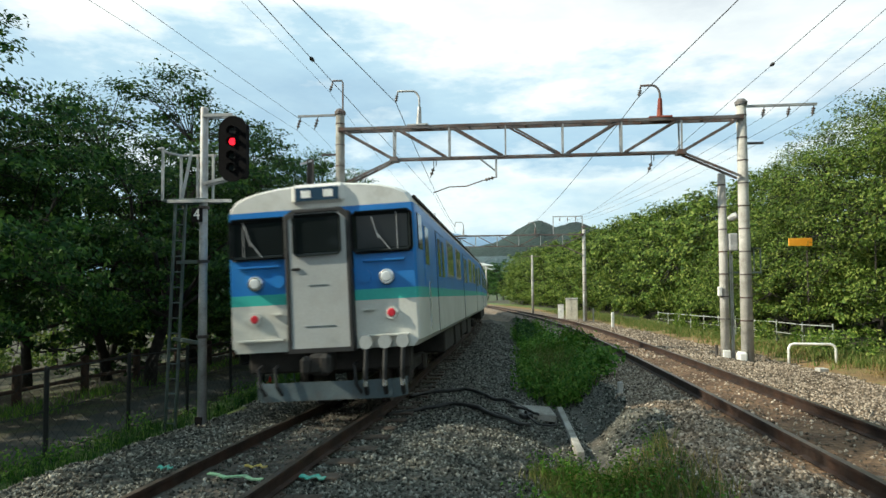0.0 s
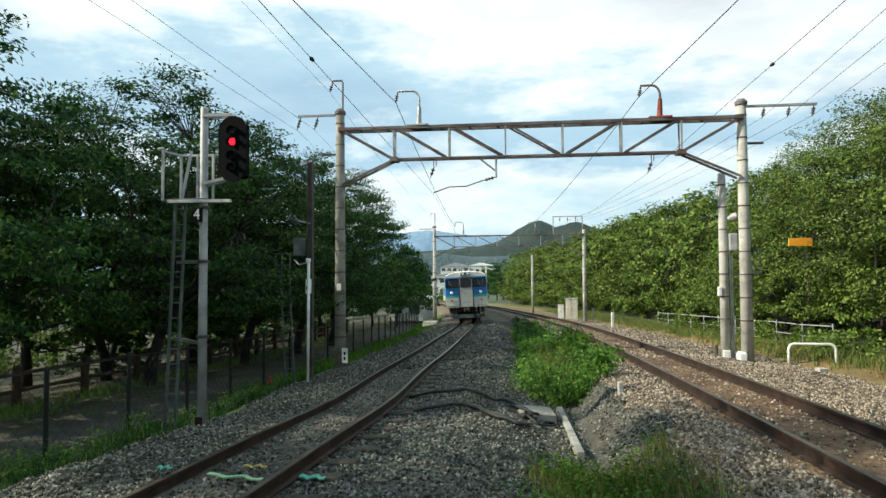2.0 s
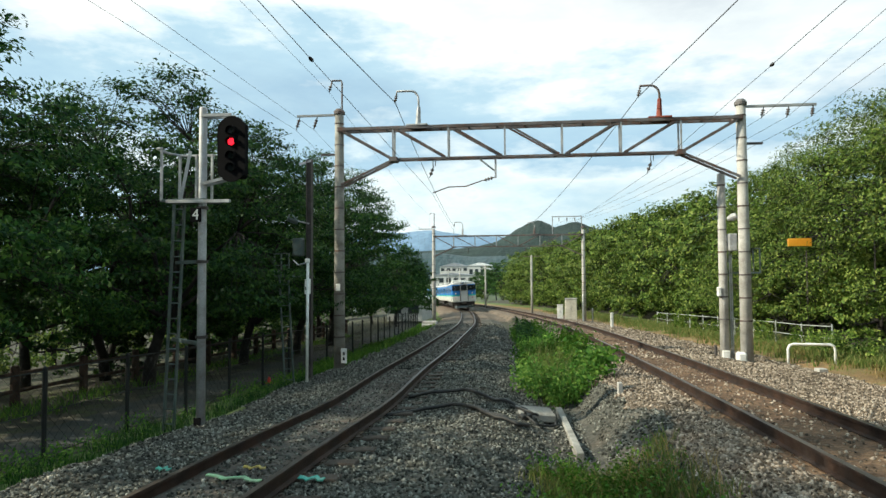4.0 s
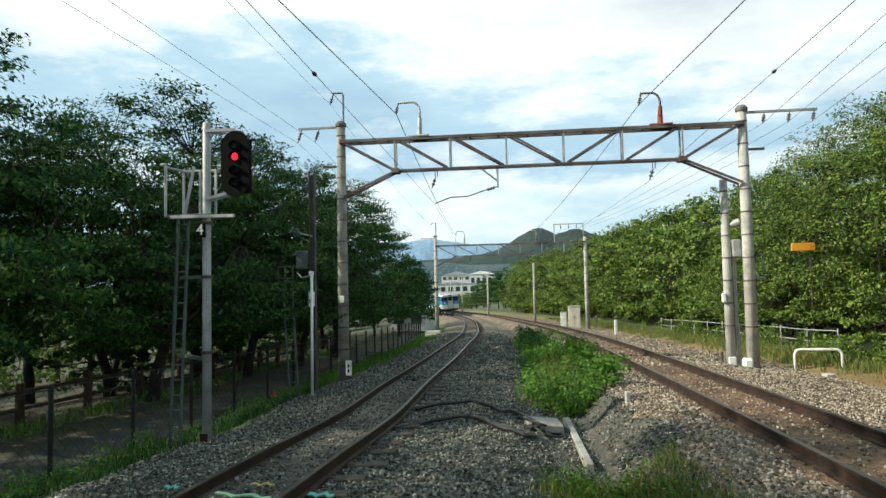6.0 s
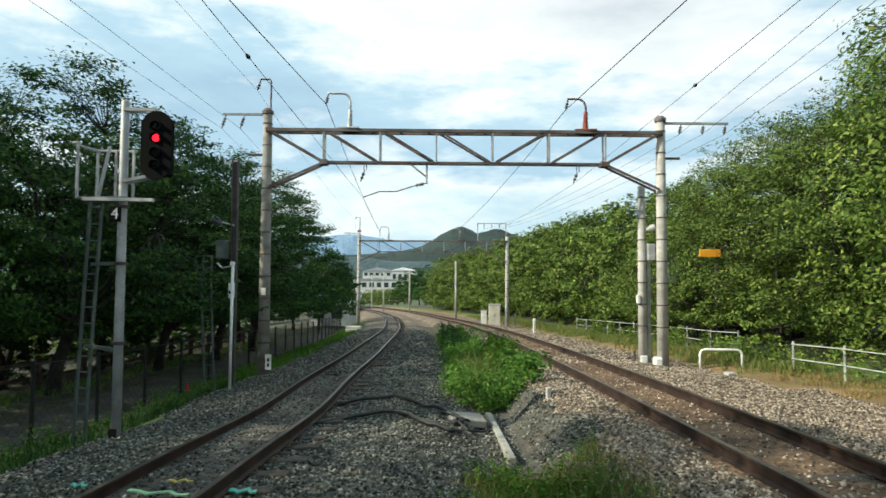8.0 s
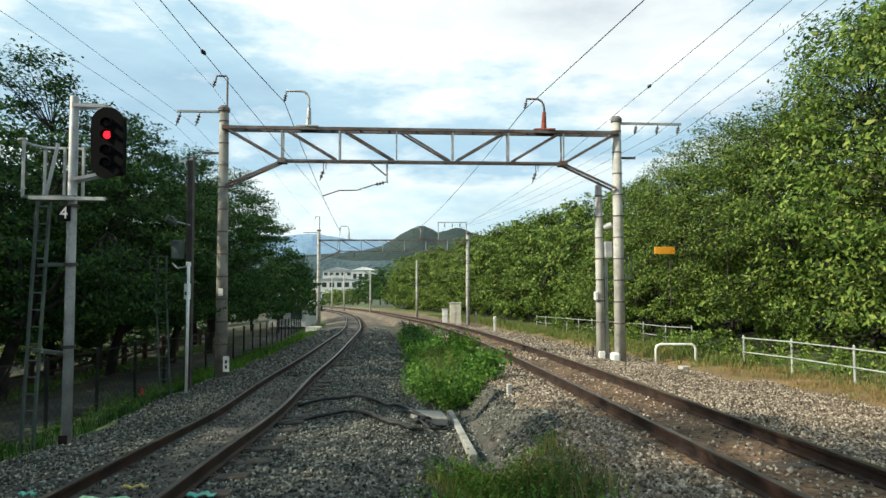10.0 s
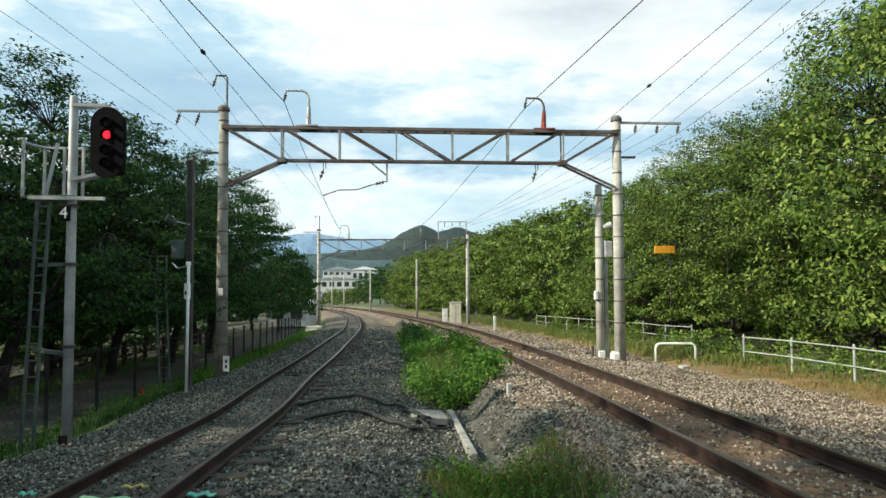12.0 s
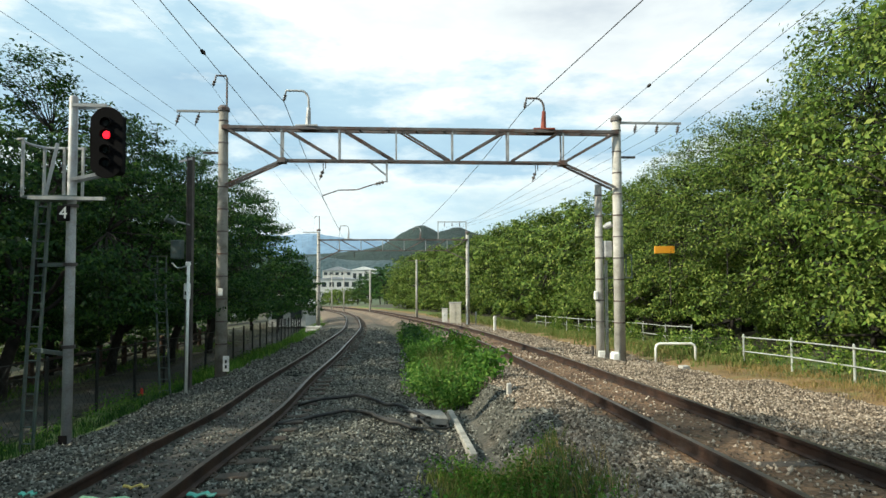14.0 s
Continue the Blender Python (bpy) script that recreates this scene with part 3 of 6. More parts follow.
hook2(2.3, 1.12, 0.62, M_STEEL)
hook2(7.9, 1.02, 0.50, M_GANTRY)
bm = bmesh.new()
beam(bm, Q2(-1.2, 6.95), Q2(0.1, 6.95), 0.07, 0.07)
part("cross_arm", bm, M_STEEL, g2)
bm = bmesh.new()
tube(bm, [Q2(0.05, 7.1), Q2(0.05, 8.2), Q2(-0.25, 8.2), Q2(-0.3, 8.05)], 0.035, 6)
part("top_rod", bm, M_GANTRY, g2)
bm = bmesh.new()
for u in (L2 - 2.3, L2 - 0.1):
    beam(bm, Q2(u, 6.35), Q2(u, 7.75), 0.07, 0.07)
beam(bm, Q2(L2 - 2.35, 7.75), Q2(L2 - 0.05, 7.75), 0.07, 0.07)
part("top_frame", bm, M_STEEL, g2)
for u in (L2 - 1.8, L2 - 1.2, L2 - 0.6):
    insulator("insulator", g2, Q2(u, 7.72), Q2(u, 7.35), discs=2)
for u in (2.75, 7.2):
    insulator("insulator", g2, Q2(u, 5.5), Q2(u, 5.0), discs=2)


def far_pole(x, y, h, label, r=0.13):
    t = thing("line_pole", Matrix.Identity(4), label, "pole", "poles along the line")
    concrete_pole(t, x, y, ground_z(x, y) - 0.3, line_z(y) + h, r, r * 0.8, M_CONCRETE, False)
    bm = bmesh.new()
    beam(bm, P(x - 0.9, y, h - 0.3), P(x + 0.9, y, h - 0.3), 0.07, 0.07)
    part("cross_arm", bm, M_GANTRY, t)
    return t


far_pole(-2.75, 66, 6.0, "slim concrete line pole beside the second track")
far_pole(-10.6, 92, 6.2, "slim concrete line pole at the far curve")
far_pole(-18.5, 118, 7.0, "slim concrete line pole at the far curve")
far_pole(-22.5, 128, 7.0, "slim concrete line pole at the far curve")


# ------------------------------------------------------------------ overhead wires
def wire(name, pts, label, r=0.011, sag=0.25, category="overhead wire"):
    """A wire from support to support; the first span, over the camera, is drawn tight."""
    bm = bmesh.new()
    out = []
    for i, (a, b) in enumerate(zip(pts, pts[1:])):
        a, b = Vector(a), Vector(b)
        k = 14
        for j in range(k + (i == len(pts) - 2)):
            f = j / k
            p = a.lerp(b, f)
            p.z -= (0.0 if i == 0 else sag) * 4 * f * (1 - f) * min((b - a).length / 45, 1.2)
            out.append(p)
    tube(bm, out, r, 5, False)
    return tagged(part(name, bm, M_WIRE), label, category, "overhead wires")


def through_points(gx, gy, gh, nx, ny, back=-26.0):
    """Start of a wire behind the camera, on the line through a near place and its support."""
    k = (gy - back) / (gy - ny)
    return P(gx + (nx - gx) * k, back, gh)


HL, HR = Q1(1.66, 7.34), Q1(8.52, 7.24)
HL2, HR2 = Q2(1.66, 7.1), Q2(7.38, 7.0)
wire("messenger_wire", [through_points(HL.x, HL.y, 7.34, -4.70, 11.76), HL, HL2, P(-19.5, 110, 7)], "dark messenger wire over the first track", 0.011, 0.45)
wire("messenger_wire", [through_points(HR.x, HR.y, 7.24, 3.68, 11.55), HR, HR2, P(-14.5, 110, 7)], "dark messenger wire over the second track", 0.011, 0.45)
CL, CR = Q1(2.72, 4.68), Q1(8.73, 5.1)
wire("contact_wire", [through_points(CL.x, CL.y, 4.68, -2.74, 6.14), CL, Q2(2.75, 4.9), P(-19.2, 110, 4.9)], "thin contact wire over the first track", 0.0045, 0.05)
wire("contact_wire", [through_points(CR.x, CR.y, 5.1, 3.48, 7.02), CR, Q2(7.2, 4.9), P(-14.2, 110, 4.9)], "thin contact wire over the second track", 0.0045, 0.05)
for u, nx in ((0.6, 5.64), (1.25, 6.21), (1.88, 6.88)):
    q = Q1(L1 + u - 0.06, 6.56)
    wire("feeder_wire", [through_points(q.x, q.y, 6.56, nx, 10.1), q, Q2(L2 - 1.8 + (u - 0.6) * 0.93, 7.3), P(-9.5 + u, 110, 7)], "thin feeder wire on the post arm", 0.0052, 0.5)
for u, nx, ny in ((-1.31, -7.4, 10.54), (-0.78, -6.73, 10.24)):
    q = Q1(u, 6.62)
    wire("feeder_wire", [through_points(q.x, q.y, 6.62, nx, ny), q, Q2(u, 6.9), P(-22.5 + u, 110, 7)], "thin feeder wire on the post arm", 0.0045, 0.5)
q = Q1(-0.31, 7.72)
wire("feeder_wire", [through_points(q.x, q.y, 7.72, -6.15, 12.4), q, Q2(-0.3, 8.0), P(-23, 110, 8)], "thin earth wire on the post top", 0.0042, 0.4)


def clamp_ball(a, b, y, label):
    """A dark joint on a tight wire between two places, at plan distance y."""
    a, b = Vector(a), Vector(b)
    c = a.lerp(b, (y - a.y) / (b.y - a.y))
    d = (b - a).normalized()
    bm = bmesh.new()
    tube(bm, [c - d * 0.07, c - d * 0.035, c, c + d * 0.035, c + d * 0.07], [0.010, 0.022, 0.027, 0.022, 0.010], 10)
    tagged(part("wire_joint", bm, M_WIRE, None, smooth=True), label, "wire joint", "wire joints")


clamp_ball(through_points(CL.x, CL.y, 4.68, -2.74, 6.14), CL, 7.3, "dark joint clamped on the contact wire")
clamp_ball(through_points(CR.x, CR.y, 5.1, 3.48, 7.02), CR, 9.8, "dark joint clamped on the contact wire")


# ------------------------------------------------------------------ trees
def leaf_cloud(tips, count, size, spread, rng, flat=0.55):
    """Leaves as small folded quads scattered round the twig ends. Returns verts and faces."""
    tips = np.array(tips)
    pick = rng.integers(0, len(tips), count)
    c = tips[pick, :3] + np.clip(rng.normal(0, 1, (count, 3)), -1.7, 1.7) * tips[pick, 3:4] * np.array((1, 1, flat)) * spread
    mid = tips[:, :3].mean(axis=0)
    out = c - mid
    out /= np.linalg.norm(out, axis=1, keepdims=True) + 1e-6
    nrm = rng.normal(0, 0.5, (count, 3)) + np.array((0, 0, 0.55)) + out * 0.75      # leaves face up and outwards
    nrm /= np.linalg.norm(nrm, axis=1, keepdims=True)
    a = rng.normal(0, 1, (count, 3))
    u = np.cross(nrm, a)
    u /= np.linalg.norm(u, axis=1, keepdims=True)
    v = np.cross(nrm, u)
    s = size * rng.uniform(0.6, 1.35, (count, 1))
    droop = nrm * s * 0.22
    v0 = c - u * s * 0.9 - droop
    v1 = c + v * s * 0.43 + u * s * 0.1
    v2 = c + u * s * 0.9 - droop
    v3 = c - v * s * 0.43 + u * s * 0.1
    verts = np.stack((v0, v1, v2, v3), axis=1).reshape(-1, 3)
    faces = np.arange(count * 4).reshape(-1, 4)
    return verts, faces


def quads_mesh(name, verts, faces, material):
    me = bpy.data.meshes.new(name)
    n = len(faces)
    me.vertices.add(len(verts))
    me.vertices.foreach_set("co", verts.astype(np.float32).ravel())
    me.loops.add(n * 4)
    me.loops.foreach_set("vertex_index", faces.astype(np.int32).ravel())
    me.polygons.add(n)
    me.polygons.foreach_set("loop_start", np.arange(0, n * 4, 4, dtype=np.int32))
    me.update(calc_edges=True)
    me.materials.append(material)
    return me


def make_tree(seed, height, radius, clear, leaves, size, leaf_material, lean=(0.0, 0.0), tier=0.0, clumps=230):
    """Meshes of a cherry tree: trunk, limbs and twigs, and a full crown of leaf sprays, flat ones where tier is near 1."""
    rnd = random.Random(seed)
    rng = np.random.default_rng(seed)
    bm = bmesh.new()
    r0 = (0.042 - 0.012 * tier) * height ** 0.8
    top = Vector((lean[0], lean[1], max(clear, 0.25 * height)))
    trunk = [Vector((0, 0, -0.6)), Vector((lean[0] * 0.2, lean[1] * 0.2, top.z * 0.35)), Vector((lean[0] * 0.6, lean[1] * 0.6, top.z * 0.75)), top]
    tube(bm, trunk, [r0 * 1.35, r0, r0 * 0.9, r0 * 0.85], 9)
    nodes = []
    limbs = 8
    for i in range(limbs):          # limbs fan out to two thirds of the crown
        az = 2 * pi * (i + rnd.uniform(-0.3, 0.3)) / limbs
        u = (0.2, 0.75, 0.45, 0.95)[i % 4] * rnd.uniform(0.85, 1.1)
        reach = radius * sqrt(max(1 - min(u, 0.97) ** 2.2, 0.04)) * 0.72
        end = Vector((lean[0] * 0.6 + cos(az) * reach, lean[1] * 0.6 + sin(az) * reach, clear + (height - clear) * u * 0.8))
        start = top - Vector((0, 0, rnd.uniform(0, top.z * 0.25)))
        pts, rad = [start], [r0 * 0.5]
        for k in range(1, 7):
            f = k / 6
            p = start.lerp(end, f) + Vector((rnd.uniform(-0.14, 0.14), rnd.uniform(-0.14, 0.14), 0.25 * sin(pi * f) * (end.z - start.z) * 0.4))
            pts.append(p)
            rad.append(r0 * 0.5 * (1 - 0.82 * f))
            nodes.append(p)
        tube(bm, pts, rad, 6, False)
    tips = []
    for i in range(clumps):
        az = rnd.uniform(0, 2 * pi)
        u = rnd.random()
        bump = 1 + 0.20 * noise.noise((cos(az) * 1.7, sin(az) * 1.7, u * 2.6 + seed)) + rnd.uniform(-0.10, 0.10)
        inner = 1.0 if i % 10 < 8 else rnd.uniform(0.45, 0.85)
        rr = radius * sqrt(max(1 - u ** 2.2, 0.0)) * bump * inner
        c = Vector((cos(az) * rr + lean[0] * 0.6, sin(az) * rr + lean[1] * 0.6, clear + (height - clear) * u * (0.5 + 0.5 * bump) * (1 if inner == 1.0 else 0.9)))
        near = min(nodes, key=lambda q: (q - c).length_squared)
        mid = near.lerp(c, 0.55) + Vector((0, 0, 0.08 * (c - near).length))
        tube(bm, [near, mid, c], [r0 * 0.14, r0 * 0.09, 0.008], 3, False)
        w = radius * rnd.uniform(0.045, 0.082)
        tips.append((mid.x * 0.4 + c.x * 0.6, mid.y * 0.4 + c.y * 0.6, mid.z * 0.4 + c.z * 0.6, w * 0.8))
        for _ in range(3):          # a spray of side twigs, drooping a little outwards
            a2 = az + rnd.uniform(-1.5, 1.5)
            l2 = radius * rnd.uniform(0.07, 0.15)
            e = c + Vector((cos(a2) * l2, sin(a2) * l2, rnd.uniform(-0.5, 0.45 + 0.5 * (u > 0.8)) * l2 * (1 - 0.45 * tier)))
            tube(bm, [c, e], [r0 * 0.05, 0.005], 3, False)
            tips.append((e.x, e.y, e.z, w * 0.75))
        tips.append((c.x, c.y, c.z, w))
    me = bpy.data.meshes.new("trunk")
    bm.to_mesh(me)
    bm.free()
    for q in me.polygons:
        q.use_smooth = True
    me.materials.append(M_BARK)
    v, f = leaf_cloud(tips, leaves, size, 1.0, rng, 0.6 - 0.28 * tier)
    return me, quads_mesh("crown", v, f, leaf_material)


LEFT_KINDS = [make_tree(11, 8.4, 4.2, 2.0, 40000, 0.069, M_LEAF_SHADE, (0.5, 0.3), 1.0), make_tree(12, 8.6, 4.3, 2.2, 40000, 0.069, M_LEAF_SHADE, (-0.4, 0.5), 1.0), make_tree(13, 8.2, 4.1, 1.8, 40000, 0.069, M_LEAF_SHADE, (0.6, -0.3), 1.0)]
RIGHT_KINDS = [make_tree(21, 8.0, 4.3, 0.7, 48000, 0.060, M_LEAF_SUN, (0.2, 0.2), 0.3, 300), make_tree(22, 8.2, 4.4, 0.9, 48000, 0.060, M_LEAF_SUN, (-0.4, 0.1), 0.3, 300), make_tree(23, 7.8, 4.2, 0.6, 48000, 0.060, M_LEAF_SUN, (0.3, -0.2), 0.3, 300)]
FAR_LEFT = [make_tree(41, 8.2, 4.1, 1.8, 6000, 0.16, M_LEAF_SHADE, (0.4, 0.3), 0.9, 130), make_tree(42, 8.0, 4.0, 1.6, 6000, 0.16, M_LEAF_SHADE, (-0.4, 0.3), 0.9, 130)]
FAR_RIGHT = [make_tree(51, 8.0, 4.3, 0.7, 9000, 0.14, M_LEAF_SUN, (0.2, 0.2), 0.4, 170), make_tree(52, 7.8, 4.2, 0.6, 9000, 0.14, M_LEAF_SUN, (-0.2, 0.2), 0.4, 170)]
SHRUB_L = [make_tree(61, 3.2, 2.3, 0.2, 4200, 0.11, M_LEAF_SHADE, clumps=70), make_tree(62, 2.9, 2.2, 0.2, 4000, 0.11, M_LEAF_SHADE, clumps=70)]
SHRUB_R = [make_tree(71, 3.0, 2.1, 0.2, 5000, 0.085, M_LEAF_SUN, clumps=80), make_tree(72, 2.7, 2.0, 0.2, 4800, 0.085, M_LEAF_SUN, clumps=80)]


def tree(kinds, k, x, y, turn, scale, label, group, low=1.0):
    m = pose(x, y, ground_z(x, y), 0, 0, turn)
    t = thing("cherry_tree", m, label, "tree", group)
    t.scale = (scale, scale, scale * low)
    for name, me in zip(("trunk", "crown"), kinds[k]):
        o = new(name, me)
        o.parent = t
    return t


rt = random.Random(5)
LABEL_L, LABEL_R = "shady cherry tree with dark trunk and layered green leaves", "sunlit cherry tree with dense yellow-green leaves"
# The last tree is out of view, oversized to throw shade across the tracks.
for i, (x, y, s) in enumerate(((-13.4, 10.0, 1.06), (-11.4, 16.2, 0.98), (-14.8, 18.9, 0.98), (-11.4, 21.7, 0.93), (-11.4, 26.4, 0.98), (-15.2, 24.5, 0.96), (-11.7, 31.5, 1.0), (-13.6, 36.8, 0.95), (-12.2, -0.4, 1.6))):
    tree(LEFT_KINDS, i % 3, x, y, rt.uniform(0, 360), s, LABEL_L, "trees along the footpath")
# The two trees at negative y stand unseen behind the camera, for shade.
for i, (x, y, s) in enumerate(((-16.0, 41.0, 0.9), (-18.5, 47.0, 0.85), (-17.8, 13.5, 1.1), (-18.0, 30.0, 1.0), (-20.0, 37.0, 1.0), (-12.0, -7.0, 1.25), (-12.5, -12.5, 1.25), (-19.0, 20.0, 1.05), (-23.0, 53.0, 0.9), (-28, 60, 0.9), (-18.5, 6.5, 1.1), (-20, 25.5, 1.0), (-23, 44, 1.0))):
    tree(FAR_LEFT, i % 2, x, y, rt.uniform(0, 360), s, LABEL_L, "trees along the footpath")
for i in range(4):          # the row goes on towards the far curve
    y = 52 + 6.0 * i
    x = verge_x(y) - 6.4 - (i % 2) * 2.5 + rt.uniform(-0.4, 0.4)
    tree(FAR_LEFT, i % 2, x, y, rt.uniform(0, 360), rt.uniform(0.62, 0.78), LABEL_L, "trees along the footpath")
# Near shrubs have shade in their leaf colour, deep ones sunlight.
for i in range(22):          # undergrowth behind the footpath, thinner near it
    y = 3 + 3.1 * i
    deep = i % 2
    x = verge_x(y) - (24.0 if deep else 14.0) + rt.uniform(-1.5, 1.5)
    shrub = tree(SHRUB_R if deep else SHRUB_L, i // 2 % 2, x, y, rt.uniform(0, 360), rt.uniform(0.8, 1.1) * (1.5 if deep else 0.8), "sunlit green shrub on the slope behind the trees" if deep else "shaded green shrub growing behind the footpath", "undergrowth along the footpath")
    shrub.name, shrub["category"] = "shrub", "shrub"
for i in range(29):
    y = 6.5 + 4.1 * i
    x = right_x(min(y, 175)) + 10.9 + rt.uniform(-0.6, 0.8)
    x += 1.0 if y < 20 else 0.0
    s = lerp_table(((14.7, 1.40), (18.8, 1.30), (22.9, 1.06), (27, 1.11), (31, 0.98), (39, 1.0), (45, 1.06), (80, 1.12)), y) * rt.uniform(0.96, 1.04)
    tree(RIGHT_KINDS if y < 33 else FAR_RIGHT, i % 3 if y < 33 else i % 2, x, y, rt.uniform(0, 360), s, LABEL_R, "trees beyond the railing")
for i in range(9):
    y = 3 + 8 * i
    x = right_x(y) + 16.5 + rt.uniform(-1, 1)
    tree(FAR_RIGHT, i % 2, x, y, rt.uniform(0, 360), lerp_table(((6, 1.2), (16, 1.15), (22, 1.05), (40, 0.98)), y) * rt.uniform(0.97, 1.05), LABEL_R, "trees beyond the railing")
for i in range(30):
    y = 9 + 3.7 * i
    x = right_x(y) + 8.9 + rt.uniform(-0.5, 0.7)
    shrub = tree(SHRUB_R, i % 2, x, y, rt.uniform(0, 360), rt.uniform(0.75, 1.1), "sunlit shrub with yellow-green leaves behind the railing", "shrubs beyond the railing")
    shrub.name, shrub["category"] = "shrub", "shrub"


# ------------------------------------------------------------------ hills and town
def ridge(name, profile, y, base, depth, material, label, seed, rough):
    """A wooded ridge: a crest line with slopes before and behind it."""
    xs = []
    for (a, p), (b, q) in zip(profile, profile[1:]):
        k = 14
        xs += [(a + (b - a) * i / k, p + (q - p) * (i / k) ** 1.0) for i in range(k)]
    xs.append(profile[-1])
    verts, faces = [], []
    rows = 9
    for j in range(rows):
        f = j / (rows - 1)
        h = sin(f * pi) ** 0.8 if f < 1 else 0
        for x, z in xs:
            n = noise.noise((x * rough, j * 0.7, seed)) + 0.6 * noise.noise((x * rough * 3.3, j * 1.3, seed + 7)) + 0.35 * noise.noise((x * rough * 9, j * 2.0, seed + 3))
            verts.append((x, y + (f - 0.5) * depth, base + (z - base) * h + n * 0.05 * (z - base) * (1 if 0 < j < rows - 1 else 0)))
    w = len(xs)
    for j in range(rows - 1):
        for i in range(w - 1):
            a = j * w + i
            faces.append((a, a + 1, a + w + 1, a + w))
    ob = mesh_object(name, verts, faces, material, label, "hill", "structure")
    for q in ob.data.polygons:
        q.use_smooth = True
    return ob


def crest(d, pairs):
    """A crest line at distance d from slopes sideways and upwards."""
    return [(a * d, 1.78 + b * d) for a, b in pairs]


ridge("hill_near", crest(2000, ((-0.30, 0.036), (-0.18, 0.040), (-0.125, 0.046), (-0.092, 0.056), (-0.062, 0.074), (-0.043, 0.084), (-0.028, 0.084), (-0.008, 0.074), (0.012, 0.080), (0.027, 0.081), (0.052, 0.071), (0.09, 0.066), (0.2, 0.08), (0.6, 0.07), (1.2, 0.05))), 2000, -9, 900, M_HILL, "dark green wooded hill with two rounded tops", 1.0, 0.004)
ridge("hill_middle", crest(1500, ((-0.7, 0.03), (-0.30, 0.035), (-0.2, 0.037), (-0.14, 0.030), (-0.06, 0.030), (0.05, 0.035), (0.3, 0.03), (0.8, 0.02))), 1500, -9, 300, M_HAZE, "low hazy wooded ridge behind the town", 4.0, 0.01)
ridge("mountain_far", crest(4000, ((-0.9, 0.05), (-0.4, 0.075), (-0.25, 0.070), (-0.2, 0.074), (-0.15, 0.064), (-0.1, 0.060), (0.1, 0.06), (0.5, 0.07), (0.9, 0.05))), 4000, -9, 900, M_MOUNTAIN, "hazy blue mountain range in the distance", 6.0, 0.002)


# ------------------------------------------------------------------ the train
M_T_GREY = mat("car_grey", (0.50, 0.50, 0.46), (0.58, 0.575, 0.535), 0.45, scale=0.8, fine=30, bump=0.03, dirt=(0.36, 0.33, 0.28), dirt_amount=0.35, grain=0.12)
M_T_DOOR = mat("door_grey", (0.32, 0.335, 0.335), (0.39, 0.40, 0.395), 0.5, scale=1.2, fine=30, bump=0.03, dirt=(0.30, 0.29, 0.26), dirt_amount=0.4, grain=0.12)
M_T_BLUE = mat("car_blue", (0.012, 0.150, 0.45), (0.020, 0.185, 0.52), 0.38, scale=0.8, fine=30, bump=0.02, dirt=(0.03, 0.13, 0.30), dirt_amount=0.3, grain=0.12)
M_T_GREEN = mat("car_green", (0.035, 0.36, 0.32), (0.05, 0.42, 0.37), 0.4, scale=0.8, fine=30, bump=0.02, grain=0.12)
M_T_ROOF = mat("car_roof", (0.50, 0.50, 0.48), (0.62, 0.62, 0.60), 0.7, scale=1.0, fine=40, bump=0.05, dirt=(0.34, 0.32, 0.28), dirt_amount=0.5, grain=0.12)
M_T_DARK = mat("underframe", (0.012, 0.011, 0.010), (0.035, 0.030, 0.026), 0.8, scale=2.5, fine=40, bump=0.2)
M_T_PLOUGH = mat("plough_grey", (0.07, 0.10, 0.115), (0.11, 0.145, 0.16), 0.6, scale=2, fine=40, bump=0.1, dirt=(0.09, 0.08, 0.07), dirt_amount=0.6)
M_T_WHEEL = mat("wheel_steel", (0.05, 0.04, 0.035), (0.11, 0.09, 0.075), 0.6, 0.5, scale=3, fine=50, bump=0.1)
M_CHROME = mat("chrome", (0.55, 0.56, 0.57), (0.7, 0.7, 0.7), 0.22, 0.9, scale=3, fine=40, bump=0.0)
M_GLASS = glass_mat("dark_glass", (0.010, 0.013, 0.014), 0.06)
M_SIDEGLASS = glass_mat("side_glass", (0.035, 0.045, 0.050), 0.06)
M_GASKET = mat("gasket", (0.012, 0.012, 0.013), (0.025, 0.025, 0.026), 0.6, scale=4, fine=40, bump=0.05)
M_REDLENS = glow_mat("red_tail_lens", (0.45, 0.010, 0.025), 0.06)
M_HEADLENS = glass_mat("headlamp_lens", (0.55, 0.57, 0.58), 0.08)
M_SIGN = glass_mat("destination_glass", (0.03, 0.06, 0.10), 0.1)

HALF = 1.45
PROFILE = ((1.38, 1.06), (1.45, 1.15), (1.45, 1.76), (1.45, 1.92), (1.45, 2.40), (1.45, 3.02), (1.44, 3.18), (1.41, 3.27), (1.34, 3.36), (1.20, 3.43), (0.98, 3.49), (0.68, 3.535), (0.35, 3.56), (0.0, 3.565))


def stripe(z):
    """Paint by height: 0 grey, 1 green, 2 blue, 3 roof."""
    return 0 if z < 1.76 else 1 if z < 1.92 else 2 if z < 3.18 else 3


CAR_LEN = 19.5


